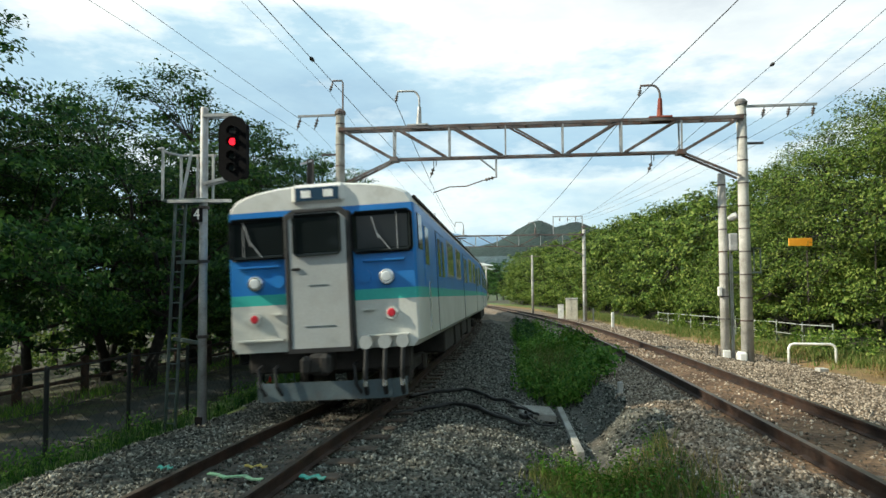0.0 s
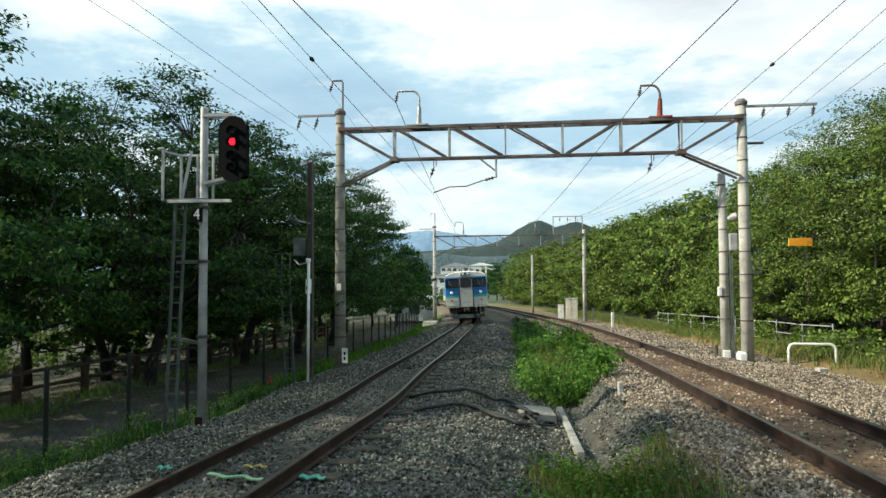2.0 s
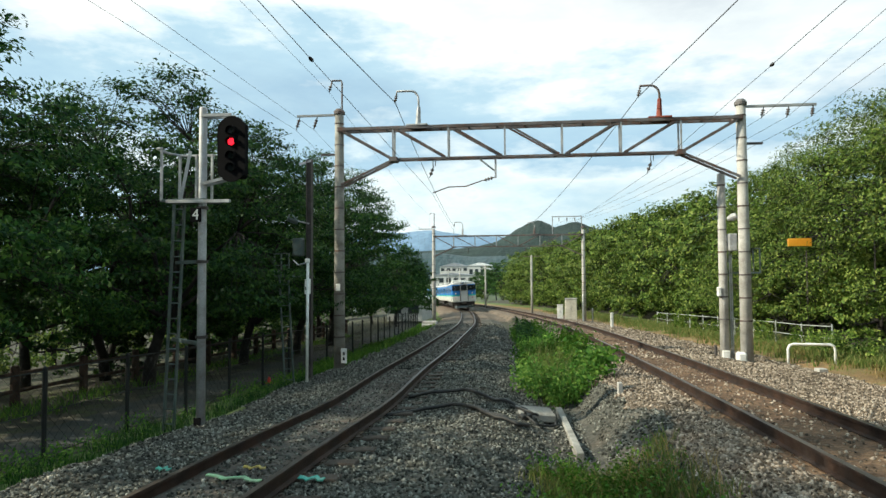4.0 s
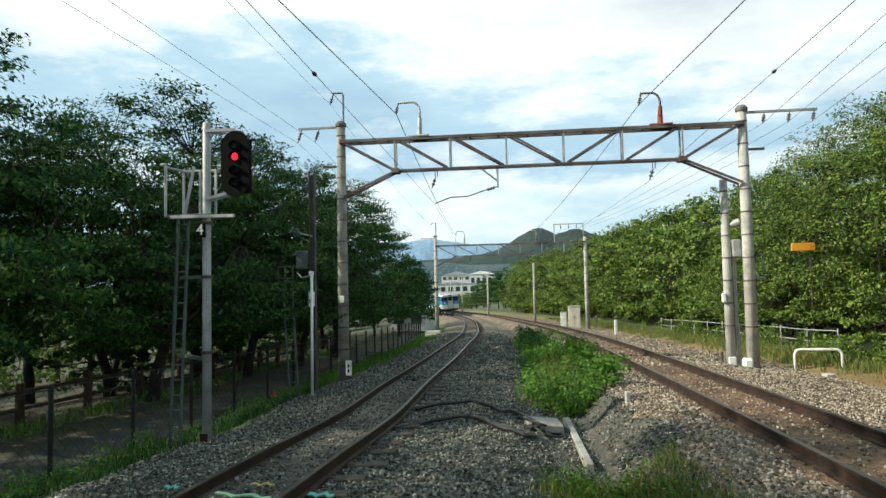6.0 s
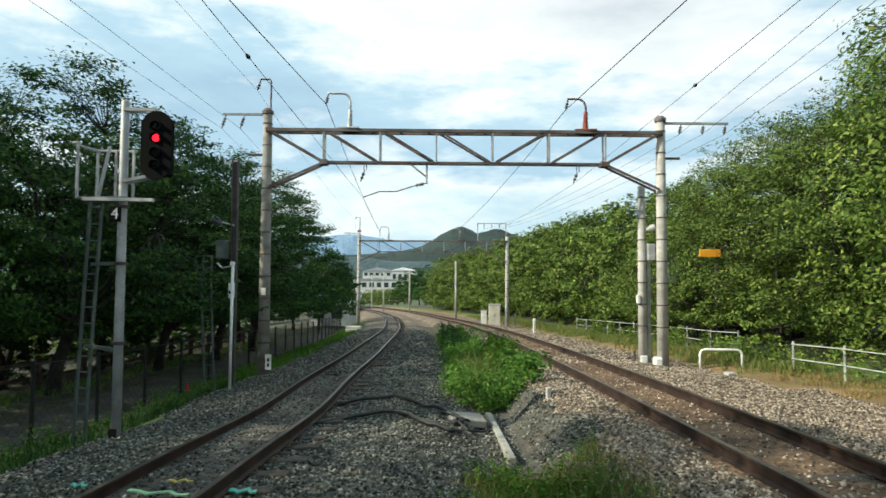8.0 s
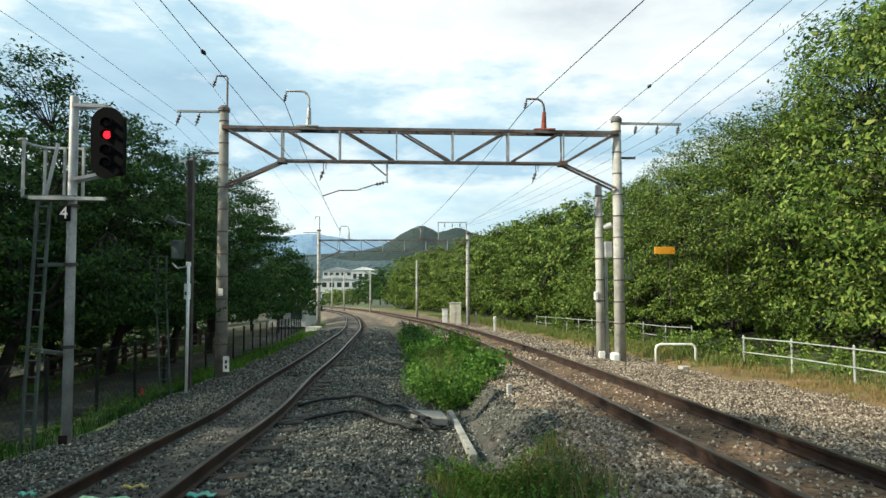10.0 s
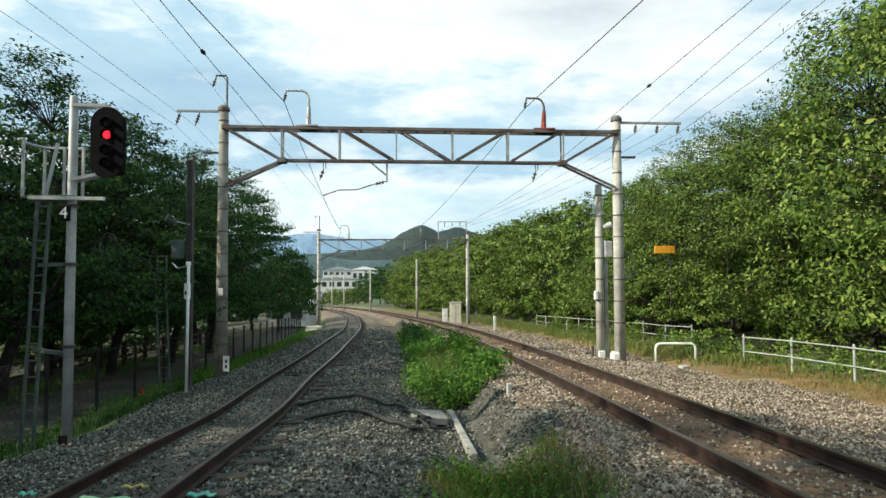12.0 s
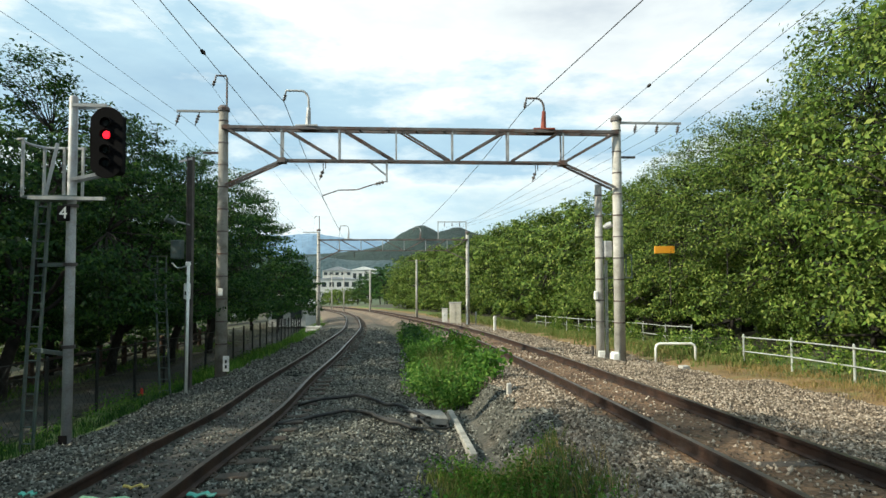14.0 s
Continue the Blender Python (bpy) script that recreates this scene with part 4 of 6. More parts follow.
def car_body(parent, cab):
    """The painted shell, rounded a little at its ends."""
    bm = bmesh.new()
    ring = [(x, z) for x, z in PROFILE] + [(-x, z) for x, z in PROFILE[-2::-1]]
    ys = [(-CAR_LEN / 2, 0.972, -0.04), (-CAR_LEN / 2 + 0.05, 0.992, -0.012), (-CAR_LEN / 2 + 0.16, 1.0, 0.0)]
    ys += [(-CAR_LEN / 2 + 1 + k * (CAR_LEN - 2) / 6, 1.0, 0.0) for k in range(7)]
    ys += [(CAR_LEN / 2 - 0.16, 1.0, 0.0), (CAR_LEN / 2 - 0.05, 0.992, -0.012), (CAR_LEN / 2, 0.972, -0.04)]
    rows = []
    for y, sx, dz in ys:
        rows.append([bm.verts.new((x * sx, y, z + (dz if z > 3.2 else 0))) for x, z in ring])
    n = len(ring)
    for a, b in zip(rows, rows[1:]):
        for k in range(n - 1):
            q = bm.faces.new((a[k], a[k + 1], b[k + 1], b[k]))
            q.material_index = stripe((ring[k][1] + ring[k + 1][1]) / 2)
        q = bm.faces.new((a[n - 1], a[0], b[0], b[n - 1]))
        q.material_index = 4
    for r in (rows[0], rows[-1]):
        for k in range(len(PROFILE) - 1):
            a, b, c, d = r[k], r[k + 1], r[n - 2 - k], r[n - 1 - k]
            vs = [a, b, c, d] if b is not c else [a, b, d]
            q = bm.faces.new(vs)
            q.material_index = stripe((PROFILE[k][1] + PROFILE[k + 1][1]) / 2)
    bmesh.ops.recalc_face_normals(bm, faces=bm.faces)
    ob = part("body", bm, M_T_GREY, parent)
    for m in (M_T_GREEN, M_T_BLUE, M_T_ROOF, M_T_DARK):
        ob.data.materials.append(m)
    return ob


PIECES = {}


def piece(key, name, parent, m, build, material, label=""):
    """A part on a mesh that alike parts share."""
    if key not in PIECES:
        bm = bmesh.new()
        build(bm)
        me = bpy.data.meshes.new(name)
        bm.to_mesh(me)
        bm.free()
        me.materials.append(material)
        PIECES[key] = me
    ob = new(name, PIECES[key])
    ob.parent = parent
    ob.matrix_basis = m
    if label:
        ob["label"] = label
    return ob


def side_window(parent, sx, y, w, z0, z1, key):
    """A framed two-sash side window on the wall at x = sx * HALF."""
    m = pose(sx * (HALF + 0.004), y, 0, 0, 0, 0 if sx > 0 else 180)
    fr = piece(key + "f", "window_frame", parent, m, lambda bm: [box(bm, 0.004, 0, (z0 + z1) / 2, 0.02, w + 0.07, z1 - z0 + 0.07, 0.004)], M_STEEL)
    piece(key + "g", "pane", fr, Matrix.Identity(4), lambda bm: [box(bm, 0.012, s * w / 4, (z0 + z1) / 2, 0.014, w / 2 - 0.03, z1 - z0 - 0.02, 0.003) for s in (-1, 1)], M_SIDEGLASS)


def side_door(parent, sx, y):
    m = pose(sx * (HALF + 0.002), y, 0, 0, 0, 0 if sx > 0 else 180)
    fr = piece("door_gap", "door_frame", parent, m, lambda bm: [box(bm, 0.0, 0, 2.06, 0.012, 1.36, 1.86, 0.003)], M_GASKET)
    for s in (-1, 1):
        lo = piece("door_leaf_low", "door_leaf", fr, pose(0, s * 0.332, 0), lambda bm: [box(bm, 0.008, 0, 1.45, 0.012, 0.64, 0.62, 0.004)], M_T_GREY)
        piece("door_leaf_band", "door_leaf", fr, pose(0, s * 0.332, 0), lambda bm: [box(bm, 0.008, 0, 1.84, 0.012, 0.64, 0.16, 0.002)], M_T_GREEN)
        piece("door_leaf_top", "door_leaf", fr, pose(0, s * 0.332, 0), lambda bm: [box(bm, 0.008, 0, 2.445, 0.012, 0.64, 1.05, 0.004)], M_T_BLUE)
        piece("door_pane", "pane", fr, pose(0, s * 0.332, 0), lambda bm: [box(bm, 0.016, 0, 2.50, 0.012, 0.40, 0.72, 0.003)], M_SIDEGLASS)


def bogie(parent, y):
    b = piece("bogie_frame", "bogie", parent, pose(0, y, 0), lambda bm: [box(bm, s * 0.82, 0, 0.52, 0.14, 2.6, 0.22, 0.03) for s in (-1, 1)] + [box(bm, 0, 0, 0.55, 1.6, 0.5, 0.25, 0.03)] + [box(bm, s * 0.86, q * 1.05, 0.45, 0.22, 0.34, 0.34, 0.05) for s in (-1, 1) for q in (-1, 1)], M_T_DARK)
    for s in (-1, 1):
        for q in (-1, 1):
            def wh(bm):
                tube(bm, [(-0.065, 0, 0), (0.0, 0, 0), (0.02, 0, 0), (0.065, 0, 0)], [0.43, 0.43, 0.455, 0.455], 24)
                tube(bm, [(-0.12, 0, 0), (-0.06, 0, 0)], [0.1, 0.13], 12)
            piece("wheel", "wheel", b, pose(s * 0.565, q * 1.05, 0.43, 0, 0, 0 if s < 0 else 180), wh, M_T_WHEEL)


def cab_end(parent):
    """The cab face at the rear end: door, windows, lamps, plough, cables. The face lies at local y = 0 and looks to -y."""
    y0 = -CAR_LEN / 2

    def B(bm, x, z, sx, sz, d, depth=0.02, bev=0.004):
        return box(bm, x, y0 - d, z, sx, depth, sz, bev)

    # gangway that stands out from the face, with its door set back in a dark frame
    out = 0.17
    bm = bmesh.new()
    for x in (-0.465, 0.465):
        box(bm, x, y0 - out / 2, 2.09, 0.075, out, 2.02, 0.025)
    for x in (-0.40, 0.40):      # rounded top corners
        beam(bm, (x * 1.16, y0 - out / 2, 3.02), (x * 0.86, y0 - out / 2, 3.13), out, 0.075)
    box(bm, 0, y0 - out / 2, 3.125, 0.74, out, 0.075, 0.02)
    part("gangway_frame", bm, M_GASKET, parent, "black rubber gangway frame")
    bm = bmesh.new()
    B(bm, 0, 2.09, 0.87, 2.0, out - 0.04, 0.05)
    door = part("gangway_door", bm, M_T_DOOR, parent, "pale grey gangway door with dark window")
    bm = bmesh.new()
    B(bm, 0.0, 2.765, 0.73, 0.62, out - 0.012, 0.012, 0.05)
    part("pane", bm, M_GLASS, door)
    for z, w in ((2.02, 0.30), (1.42, 0.46)):
        bm = bmesh.new()
        B(bm, 0.0, z, w, 0.014, out - 0.012, 0.012)
        part("grab_bar", bm, M_T_PLOUGH, door)
    bm = bmesh.new()
    B(bm, -0.33, 2.27, 0.13, 0.035, out + 0.0, 0.03, 0.01)
    part("handle", bm, M_T_DARK, door)
    bm = bmesh.new()
    B(bm, 0, 1.07, 0.98, 0.07, out / 2, out + 0.02)
    part("door_sill", bm, M_GASKET, door)
    # destination box
    bm = bmesh.new()
    box(bm, 0, y0 + 0.26, 3.40, 0.82, 0.64, 0.30, 0.05)
    head = part("destination_box", bm, M_T_ROOF, parent)
    bm = bmesh.new()
    B(bm, 0, 3.39, 0.66, 0.20, 0.065, 0.015, 0.0)
    part("display_glass", bm, M_SIGN, head, "dark blue destination glass")
    for x in (-0.17, 0.17):
        bm = bmesh.new()
        B(bm, x, 3.39, 0.15, 0.11, 0.076, 0.006, 0.0)
        part("display_mark", bm, M_WHITE, head)
    # cab windows that wrap round the corners
    for s in (-1, 1):
        bm = bmesh.new()
        B(bm, s * 0.955, 2.765, 0.91, 0.64, 0.012, 0.03, 0.06)
        wf = part("window_frame", bm, M_GASKET, parent)
        bm = bmesh.new()
        B(bm, s * 0.955, 2.765, 0.86, 0.585, 0.03, 0.012, 0.05)
        part("pane", bm, M_GLASS, wf, "dark cab windscreen")
        bm = bmesh.new()
        box(bm, s * (HALF + 0.006), y0 + 0.42, 2.77, 0.016, 0.44, 0.55, 0.01)
        part("pane", bm, M_GLASS, wf)
        bm = bmesh.new()
        beam(bm, (s * 0.98 + 0.10, y0 - 0.05, 2.47), (s * 0.98 - 0.10, y0 - 0.06, 2.74), 0.014, 0.014)
        beam(bm, (s * 0.98 - 0.08, y0 - 0.06, 2.66), (s * 0.98 - 0.17, y0 - 0.06, 2.98), 0.018, 0.012)
        part("wiper", bm, M_STEEL, parent)
        bm = bmesh.new()
        beam(bm, (s * 1.18, y0 - 0.045, 2.49), (s * 1.18, y0 - 0.045, 3.04), 0.010, 0.010)
        part("window_bar", bm, M_STEEL, wf)
        # lamps
        bm = bmesh.new()
        tube(bm, [(s * 1.0, y0 + 0.02, 2.09), (s * 1.0, y0 - 0.09, 2.09), (s * 1.0, y0 - 0.10, 2.09)], [0.125, 0.112, 0.10], 20)
        hl = part("headlamp", bm, M_CHROME, parent)
        bm = bmesh.new()
        tube(bm, [(s * 1.0, y0 - 0.095, 2.09), (s * 1.0, y0 - 0.115, 2.09)], [0.085, 0.06], 20)
        part("lens", bm, M_HEADLENS, hl, "clear headlamp lens")
        bm = bmesh.new()
        tube(bm, [(s * 1.04, y0 + 0.02, 1.56), (s * 1.04, y0 - 0.05, 1.56)], [0.10, 0.095], 18)
        tl = part("tail_lamp", bm, M_T_GREY, parent)
        bm = bmesh.new()
        tube(bm, [(s * 1.04, y0 - 0.05, 1.56), (s * 1.04, y0 - 0.075, 1.56)], [0.062, 0.045], 18)
        part("lens", bm, M_REDLENS, tl, "red tail lamp lens")
        bm = bmesh.new()
        tube(bm, [(s * 0.66, y0 + 0.02, 2.11), (s * 0.66, y0 - 0.03, 2.11)], 0.10, 14)
        part("cover_plate", bm, M_T_BLUE, parent)
        bm = bmesh.new()
        B(bm, s * 0.96, 2.34, 0.62, 0.03, 0.03, 0.05)
        part("grab_bar", bm, M_T_BLUE, parent)
        bm = bmesh.new()
        B(bm, s * 0.70, 1.62, 0.16, 0.03, 0.03, 0.04)
        part("grab_bar", bm, M_T_GREY, parent)
        bm = bmesh.new()
        B(bm, s * 0.94, 1.24, 0.70, 0.03, 0.05, 0.08)
        part("step", bm, M_T_GREY, parent)
        # corner handrail
        bm = bmesh.new()
        tube(bm, [(s * (HALF + 0.06), y0 + 0.85, 1.25), (s * (HALF + 0.06), y0 + 0.85, 2.0)], 0.014, 6)
        part("handrail", bm, M_CHROME, parent)
    # plough, coupler, pipes
    bm = bmesh.new()
    a = [(-1.16, y0 + 0.30), (-0.98, y0 + 0.04), (0.98, y0 + 0.04), (1.16, y0 + 0.30)]
    for (x1, y1), (x2, y2) in zip(a, a[1:]):
        beam(bm, (x1, y1, 0.46), (x2, y2, 0.46), 0.03, 0.27)
    part("plough", bm, M_T_PLOUGH, parent, "grey snow plough plate")
    bm = bmesh.new()
    box(bm, 0, y0 - 0.10, 0.88, 0.30, 0.5, 0.30, 0.05)
    box(bm, -0.16, y0 - 0.40, 0.88, 0.12, 0.25, 0.26, 0.05)
    box(bm, 0.12, y0 - 0.36, 0.88, 0.16, 0.18, 0.30, 0.05)
    part("coupler", bm, M_T_DARK, parent, "black knuckle coupler")
    bm = bmesh.new()
    box(bm, 0, y0 + 0.35, 0.90, 2.5, 0.3, 0.36, 0.03)
    part("end_beam", bm, M_T_DARK, parent)
    for x in (0.66, 0.94, 1.20):
        bm = bmesh.new()
        tube(bm, [(x, y0 - 0.01, 1.13), (x, y0 - 0.15, 1.13)], [0.085, 0.08], 12)
        tube(bm, [(x, y0 - 0.12, 1.15), (x, y0 - 0.16, 1.15)], [0.10, 0.10], 12)
        sk = part("jumper_socket", bm, M_T_DOOR, parent)
        bm = bmesh.new()
        tube(bm, [(x, y0 - 0.12, 1.08), (x - 0.02, y0 - 0.16, 0.75), (x - 0.03, y0 - 0.12, 0.52), (x - 0.04, y0 - 0.02, 0.40)], 0.035, 8)
        part("jumper_cable", bm, M_GASKET, sk, "black hanging jumper cable")
        bm = bmesh.new()
        tube(bm, [(x - 0.03, y0 - 0.13, 0.62), (x - 0.03, y0 - 0.13, 0.52)], 0.04, 8)
        part("cable_end", bm, M_CHROME, sk)
    for x in (-1.0, -0.75, 0.45):
        bm = bmesh.new()
        tube(bm, [(x, y0 + 0.1, 0.85), (x, y0 - 0.06, 0.82), (x + 0.03, y0 - 0.08, 0.55), (x + 0.08, y0, 0.42)], 0.025, 8)
        part("air_hose", bm, M_GASKET, parent)


def build_car(label, cab):
    c = thing("railcar", Matrix.Identity(4), label, "railcar", "cars of the train")
    car_body(c, cab)
    if cab:
        cab_end(c)
    for sx in (-1, 1):
        for y in (-6.6, 0.0, 6.6):
            side_door(c, sx, y)
        for y in (-4.6, -2.4, 2.4, 4.6, 8.6):
            side_window(c, sx, y, 1.35, 2.22, 2.95, "w")
        if not cab:
            side_window(c, sx, -8.6, 1.35, 2.22, 2.95, "w")
        else:
            piece("crew_door", "crew_door", c, pose(sx * (HALF + 0.003), -8.65, 0, 0, 0, 0 if sx > 0 else 180), lambda bm: [box(bm, 0, 0, 2.45, 0.014, 0.60, 1.0, 0.004)], M_T_BLUE)
            piece("crew_pane", "pane", c, pose(sx * (HALF + 0.010), -8.65, 0, 0, 0, 0 if sx > 0 else 180), lambda bm: [box(bm, 0.003, 0, 2.6, 0.014, 0.42, 0.62, 0.004)], M_SIDEGLASS)
        bm = bmesh.new()
        beam(bm, (sx * 1.43, -CAR_LEN / 2 + 0.1, 3.27), (sx * 1.43, CAR_LEN / 2 - 0.1, 3.27), 0.05, 0.04)
        part("gutter", bm, M_T_DARK, c)
    bogie(c, -6.9)
    bogie(c, 6.9)
    for y, w, h in ((-3.6, 2.2, 0.55), (-1.2, 1.6, 0.6), (1.2, 2.0, 0.5), (3.6, 1.8, 0.6)):
        bm = bmesh.new()
        box(bm, 0, y, 1.07 - h / 2, 2.5, w, h, 0.03)
        part("equipment_box", bm, M_T_DARK, c)
    for y in ((0.0,) if cab else (-4.5, 4.5)):
        bm = bmesh.new()
        box(bm, 0, y, 3.72, 1.8, 3.6 if cab else 1.2, 0.32, 0.06)
        part("air_conditioner", bm, M_T_ROOF, c)
    if not cab:
        bm = bmesh.new()
        for s in (-1, 1):
            beam(bm, (s * 0.5, -8.0, 3.75), (s * 0.45, -7.0, 4.4), 0.04, 0.04)
            beam(bm, (s * 0.45, -7.0, 4.4), (s * 0.5, -8.0, 4.6), 0.04, 0.04)
            beam(bm, (s * 0.5, -8.4, 3.72), (s * 0.5, -6.6, 3.72), 0.06, 0.06)
        beam(bm, (-0.8, -8.0, 4.62), (0.8, -8.0, 4.62), 0.06, 0.04)
        part("pantograph", bm, M_T_DARK, c)
    bm = bmesh.new()
    box(bm, 0, CAR_LEN / 2 + 0.22, 2.0, 1.1, 0.46, 2.0, 0.05)
    part("gangway_bellows", bm, M_GASKET, c)
    return c


CARS = [build_car("commuter railcar in grey, blue and green stripes, cab end", True),
        build_car("intermediate commuter railcar in grey, blue and green stripes", False),
        build_car("leading commuter railcar in grey, blue and green stripes", False)]

ARC = [(0.0, -20.0)]
while ARC[-1][1] < 460:
    s_, y_ = ARC[-1]
    dx_ = left_x(y_ + 1) - left_x(y_)
    ARC.append((s_ + sqrt(1 + dx_ * dx_ + GRADE * GRADE), y_ + 1))
ARC0 = [s for s, y in ARC if y == 0.0][0]


def on_track(s):
    y = lerp_table(ARC, s + ARC0)
    return Vector((left_x(y), y, track_z(y)))


TRAIN_START, TRAIN_SPEED, TRAIN_GAIN = 8.9, 17.8, -0.19


def car_pose(t, k):
    """The car rides on its two bogies."""
    mid = TRAIN_START + TRAIN_SPEED * t + TRAIN_GAIN * t * t + CAR_LEN / 2 + k * (CAR_LEN + 0.5)
    a, b = on_track(mid - 6.9), on_track(mid + 6.9)
    d = (b - a).normalized()
    s = d.cross(Vector((0, 0, 1))).normalized()
    m = Matrix((s, d, s.cross(d))).transposed().to_4x4() @ pose(0, 0, 0, 0, -CANT, 0)
    m.translation = (a + b) / 2
    return m


# ------------------------------------------------------------------ signal with ladder and platform
def ladder(parent, foot, top, width, side, material, n=14):
    f, t, s = Vector(foot), Vector(top), Vector(side)
    for q in (-0.5, 0.5):
        bm = bmesh.new()
        beam(bm, f + s * width * q, t + s * width * q, 0.035, 0.05, (0, 1, 0))
        part("ladder_rail", bm, material, parent)
    for k in range(n):
        c = f.lerp(t, (k + 0.5) / n)
        bm = bmesh.new()
        tube(bm, [c - s * width / 2, c + s * width / 2], 0.012, 6)
        part("rung", bm, material, parent)


M_LADDER = mat("ladder_steel", (0.075, 0.105, 0.105), (0.13, 0.165, 0.16), 0.6, 0.3, scale=3, fine=60, bump=0.1, dirt=(0.14, 0.10, 0.07), dirt_amount=0.4)
M_SIGNAL_RED = glow_mat("signal_red", (1.0, 0.012, 0.03), 1.7)
M_TEXT = mat("white_letter", (0.62, 0.63, 0.62), (0.72, 0.72, 0.71), 0.6, scale=3, fine=40, bump=0.0)


def build_signal():
    sx, sy = -5.70, 9.66
    z = line_z(sy)
    s = thing("railway_signal", Matrix.Identity(4), "railway colour-light signal showing red on a galvanised post", "railway signal")
    concrete_pole(s, sx, sy, ground_z(sx, sy) - 0.3, z + 4.93, 0.076, 0.064, M_STEEL, False)
    for h in (1.05, 2.3, 3.2):
        bm = bmesh.new()
        tube(bm, [(sx, sy, z + h), (sx, sy, z + h + 0.05)], 0.098, 16)
        part("clamp", bm, M_BROWNSTEEL, s)
    cx, cz = sx + 0.53, z + 4.20
    # oblong black backboard
    bm = bmesh.new()
    pts = []
    for k in range(24):
        a = 2 * pi * k / 24
        pts.append((cx + 0.255 * cos(a), cz + 0.255 * sin(a) + (0.30 if sin(a) > 0 else -0.30)))
    fr = [bm.verts.new((x, sy - 0.03, zz)) for x, zz in pts]
    bk = [bm.verts.new((x, sy + 0.0, zz)) for x, zz in pts]
    bm.faces.new(fr)
    bm.faces.new(bk[::-1])
    for k in range(24):
        bm.faces.new((fr[k], fr[(k + 1) % 24], bk[(k + 1) % 24], bk[k]))
    bmesh.ops.recalc_face_normals(bm, faces=bm.faces)
    board = part("backboard", bm, M_BLACK, s, "black oblong backboard")
    bm = bmesh.new()
    box(bm, cx, sy + 0.14, cz, 0.34, 0.26, 0.95, 0.04)
    part("lamp_case", bm, M_BLACK, s)
    for k, dz in enumerate((0.30, 0.12, -0.12, -0.32)):
        bm = bmesh.new()
        n = 14
        ring = [[bm.verts.new((cx + r * cos(-0.35 + (pi + 0.7) * i / n), sy + dy, cz + dz + r * sin(-0.35 + (pi + 0.7) * i / n))) for i in range(n + 1)] for r, dy in ((0.095, -0.03), (0.088, -0.09), (0.080, -0.09), (0.087, -0.03))]
        for a, b in zip(ring, ring[1:]):
            for i in range(n):
                bm.faces.new((a[i], a[i + 1], b[i + 1], b[i]))
        part("hood", bm, M_BLACK, board)
        bm = bmesh.new()
        tube(bm, [(cx, sy - 0.03, cz + dz), (cx, sy - 0.05, cz + dz)], [0.062, 0.05], 20)
        part("lens", bm, M_SIGNAL_RED if k == 1 else M_GLASS, board, "glowing red lens" if k == 1 else "dark unlit lens")
    for h, dz in ((4.78, 0.0), (3.72, -0.10)):
        for dy in (-0.05, 0.09):
            bm = bmesh.new()
            beam(bm, (sx, sy + dy, z + h + dz), (cx - (0.02 if h > 4 else 0.1), sy + dy + 0.05, z + h), 0.045, 0.05)
            part("bracket", bm, M_STEEL, s)
    # platform and its railing
    pz = z + 3.36
    bm = bmesh.new()
    box(bm, sx - 0.32, sy + 0.16, pz, 0.80, 0.55, 0.04, 0.006)
    part("platform", bm, M_LADDER, s)
    bm = bmesh.new()
    beam(bm, (sx - 0.6, sy - 0.1, pz - 0.02), (sx + 0.55, sy - 0.1, pz - 0.04), 0.06, 0.05)
    part("platform_bearer", bm, M_STEEL, s)
    for px, py in ((sx - 0.70, sy - 0.1), (sx - 0.70, sy + 0.42), (sx - 0.38, sy + 0.42), (sx - 0.08, sy + 0.42)):
        bm = bmesh.new()
        beam(bm, (px, py, pz), (px, py, pz + 0.86), 0.035, 0.035)
        part("railing_post", bm, M_STEEL, s)
    bm = bmesh.new()
    tube(bm, [(sx - 0.05, sy + 0.45, pz + 0.84), (sx - 0.70, sy + 0.45, pz + 0.86), (sx - 0.84, sy + 0.3, pz + 0.88), (sx - 0.84, sy - 0.02, pz + 0.90), (sx - 0.68, sy - 0.12, pz + 0.88)], 0.022, 6)
    part("top_rail", bm, M_STEEL, s)
    bm = bmesh.new()
    beam(bm, (sx - 0.48, sy + 0.1, pz), (sx - 0.36, sy + 0.2, pz + 0.88), 0.03, 0.05)
    part("railing_post", bm, M_STEEL, s)
    ladder(s, (sx - 1.22, sy + 0.95, ground_z(sx - 1.22, sy + 0.95)), (sx - 0.72, sy + 0.45, pz + 0.05), 0.20, (1, 0, 0), M_LADDER, 15)
    for h in (0.95, 2.33):
        f = (h + 0.6) / 4.1
        bm = bmesh.new()
        beam(bm, (sx, sy + 0.04, z + h), (sx - 1.22 + 0.5 * f, sy + 0.95 - 0.5 * f, z + h), 0.05, 0.06)
        part("stay", bm, M_LADDER, s)
    bm = bmesh.new()
    box(bm, sx - 0.06, sy - 0.10, z + 3.10, 0.20, 0.012, 0.24, 0.003)
    plate = part("number_board", bm, M_BLACK, s, "black board with a white figure")
    cu = bpy.data.curves.new("figure", "FONT")
    cu.body, cu.size, cu.extrude, cu.align_x, cu.align_y = "4", 0.26, 0.002, "CENTER", "CENTER"
    fig = new("figure", cu)
    dg = bpy.context.evaluated_depsgraph_get()
    me = bpy.data.meshes.new_from_object(fig.evaluated_get(dg))
    bpy.data.objects.remove(fig)
    me.materials.clear()
    me.materials.append(M_TEXT)
    ob = new("figure", me)
    ob.parent = plate
    ob.matrix_basis = pose(sx - 0.06, sy - 0.110, z + 3.10, 90, 0, 0)
    bm = bmesh.new()
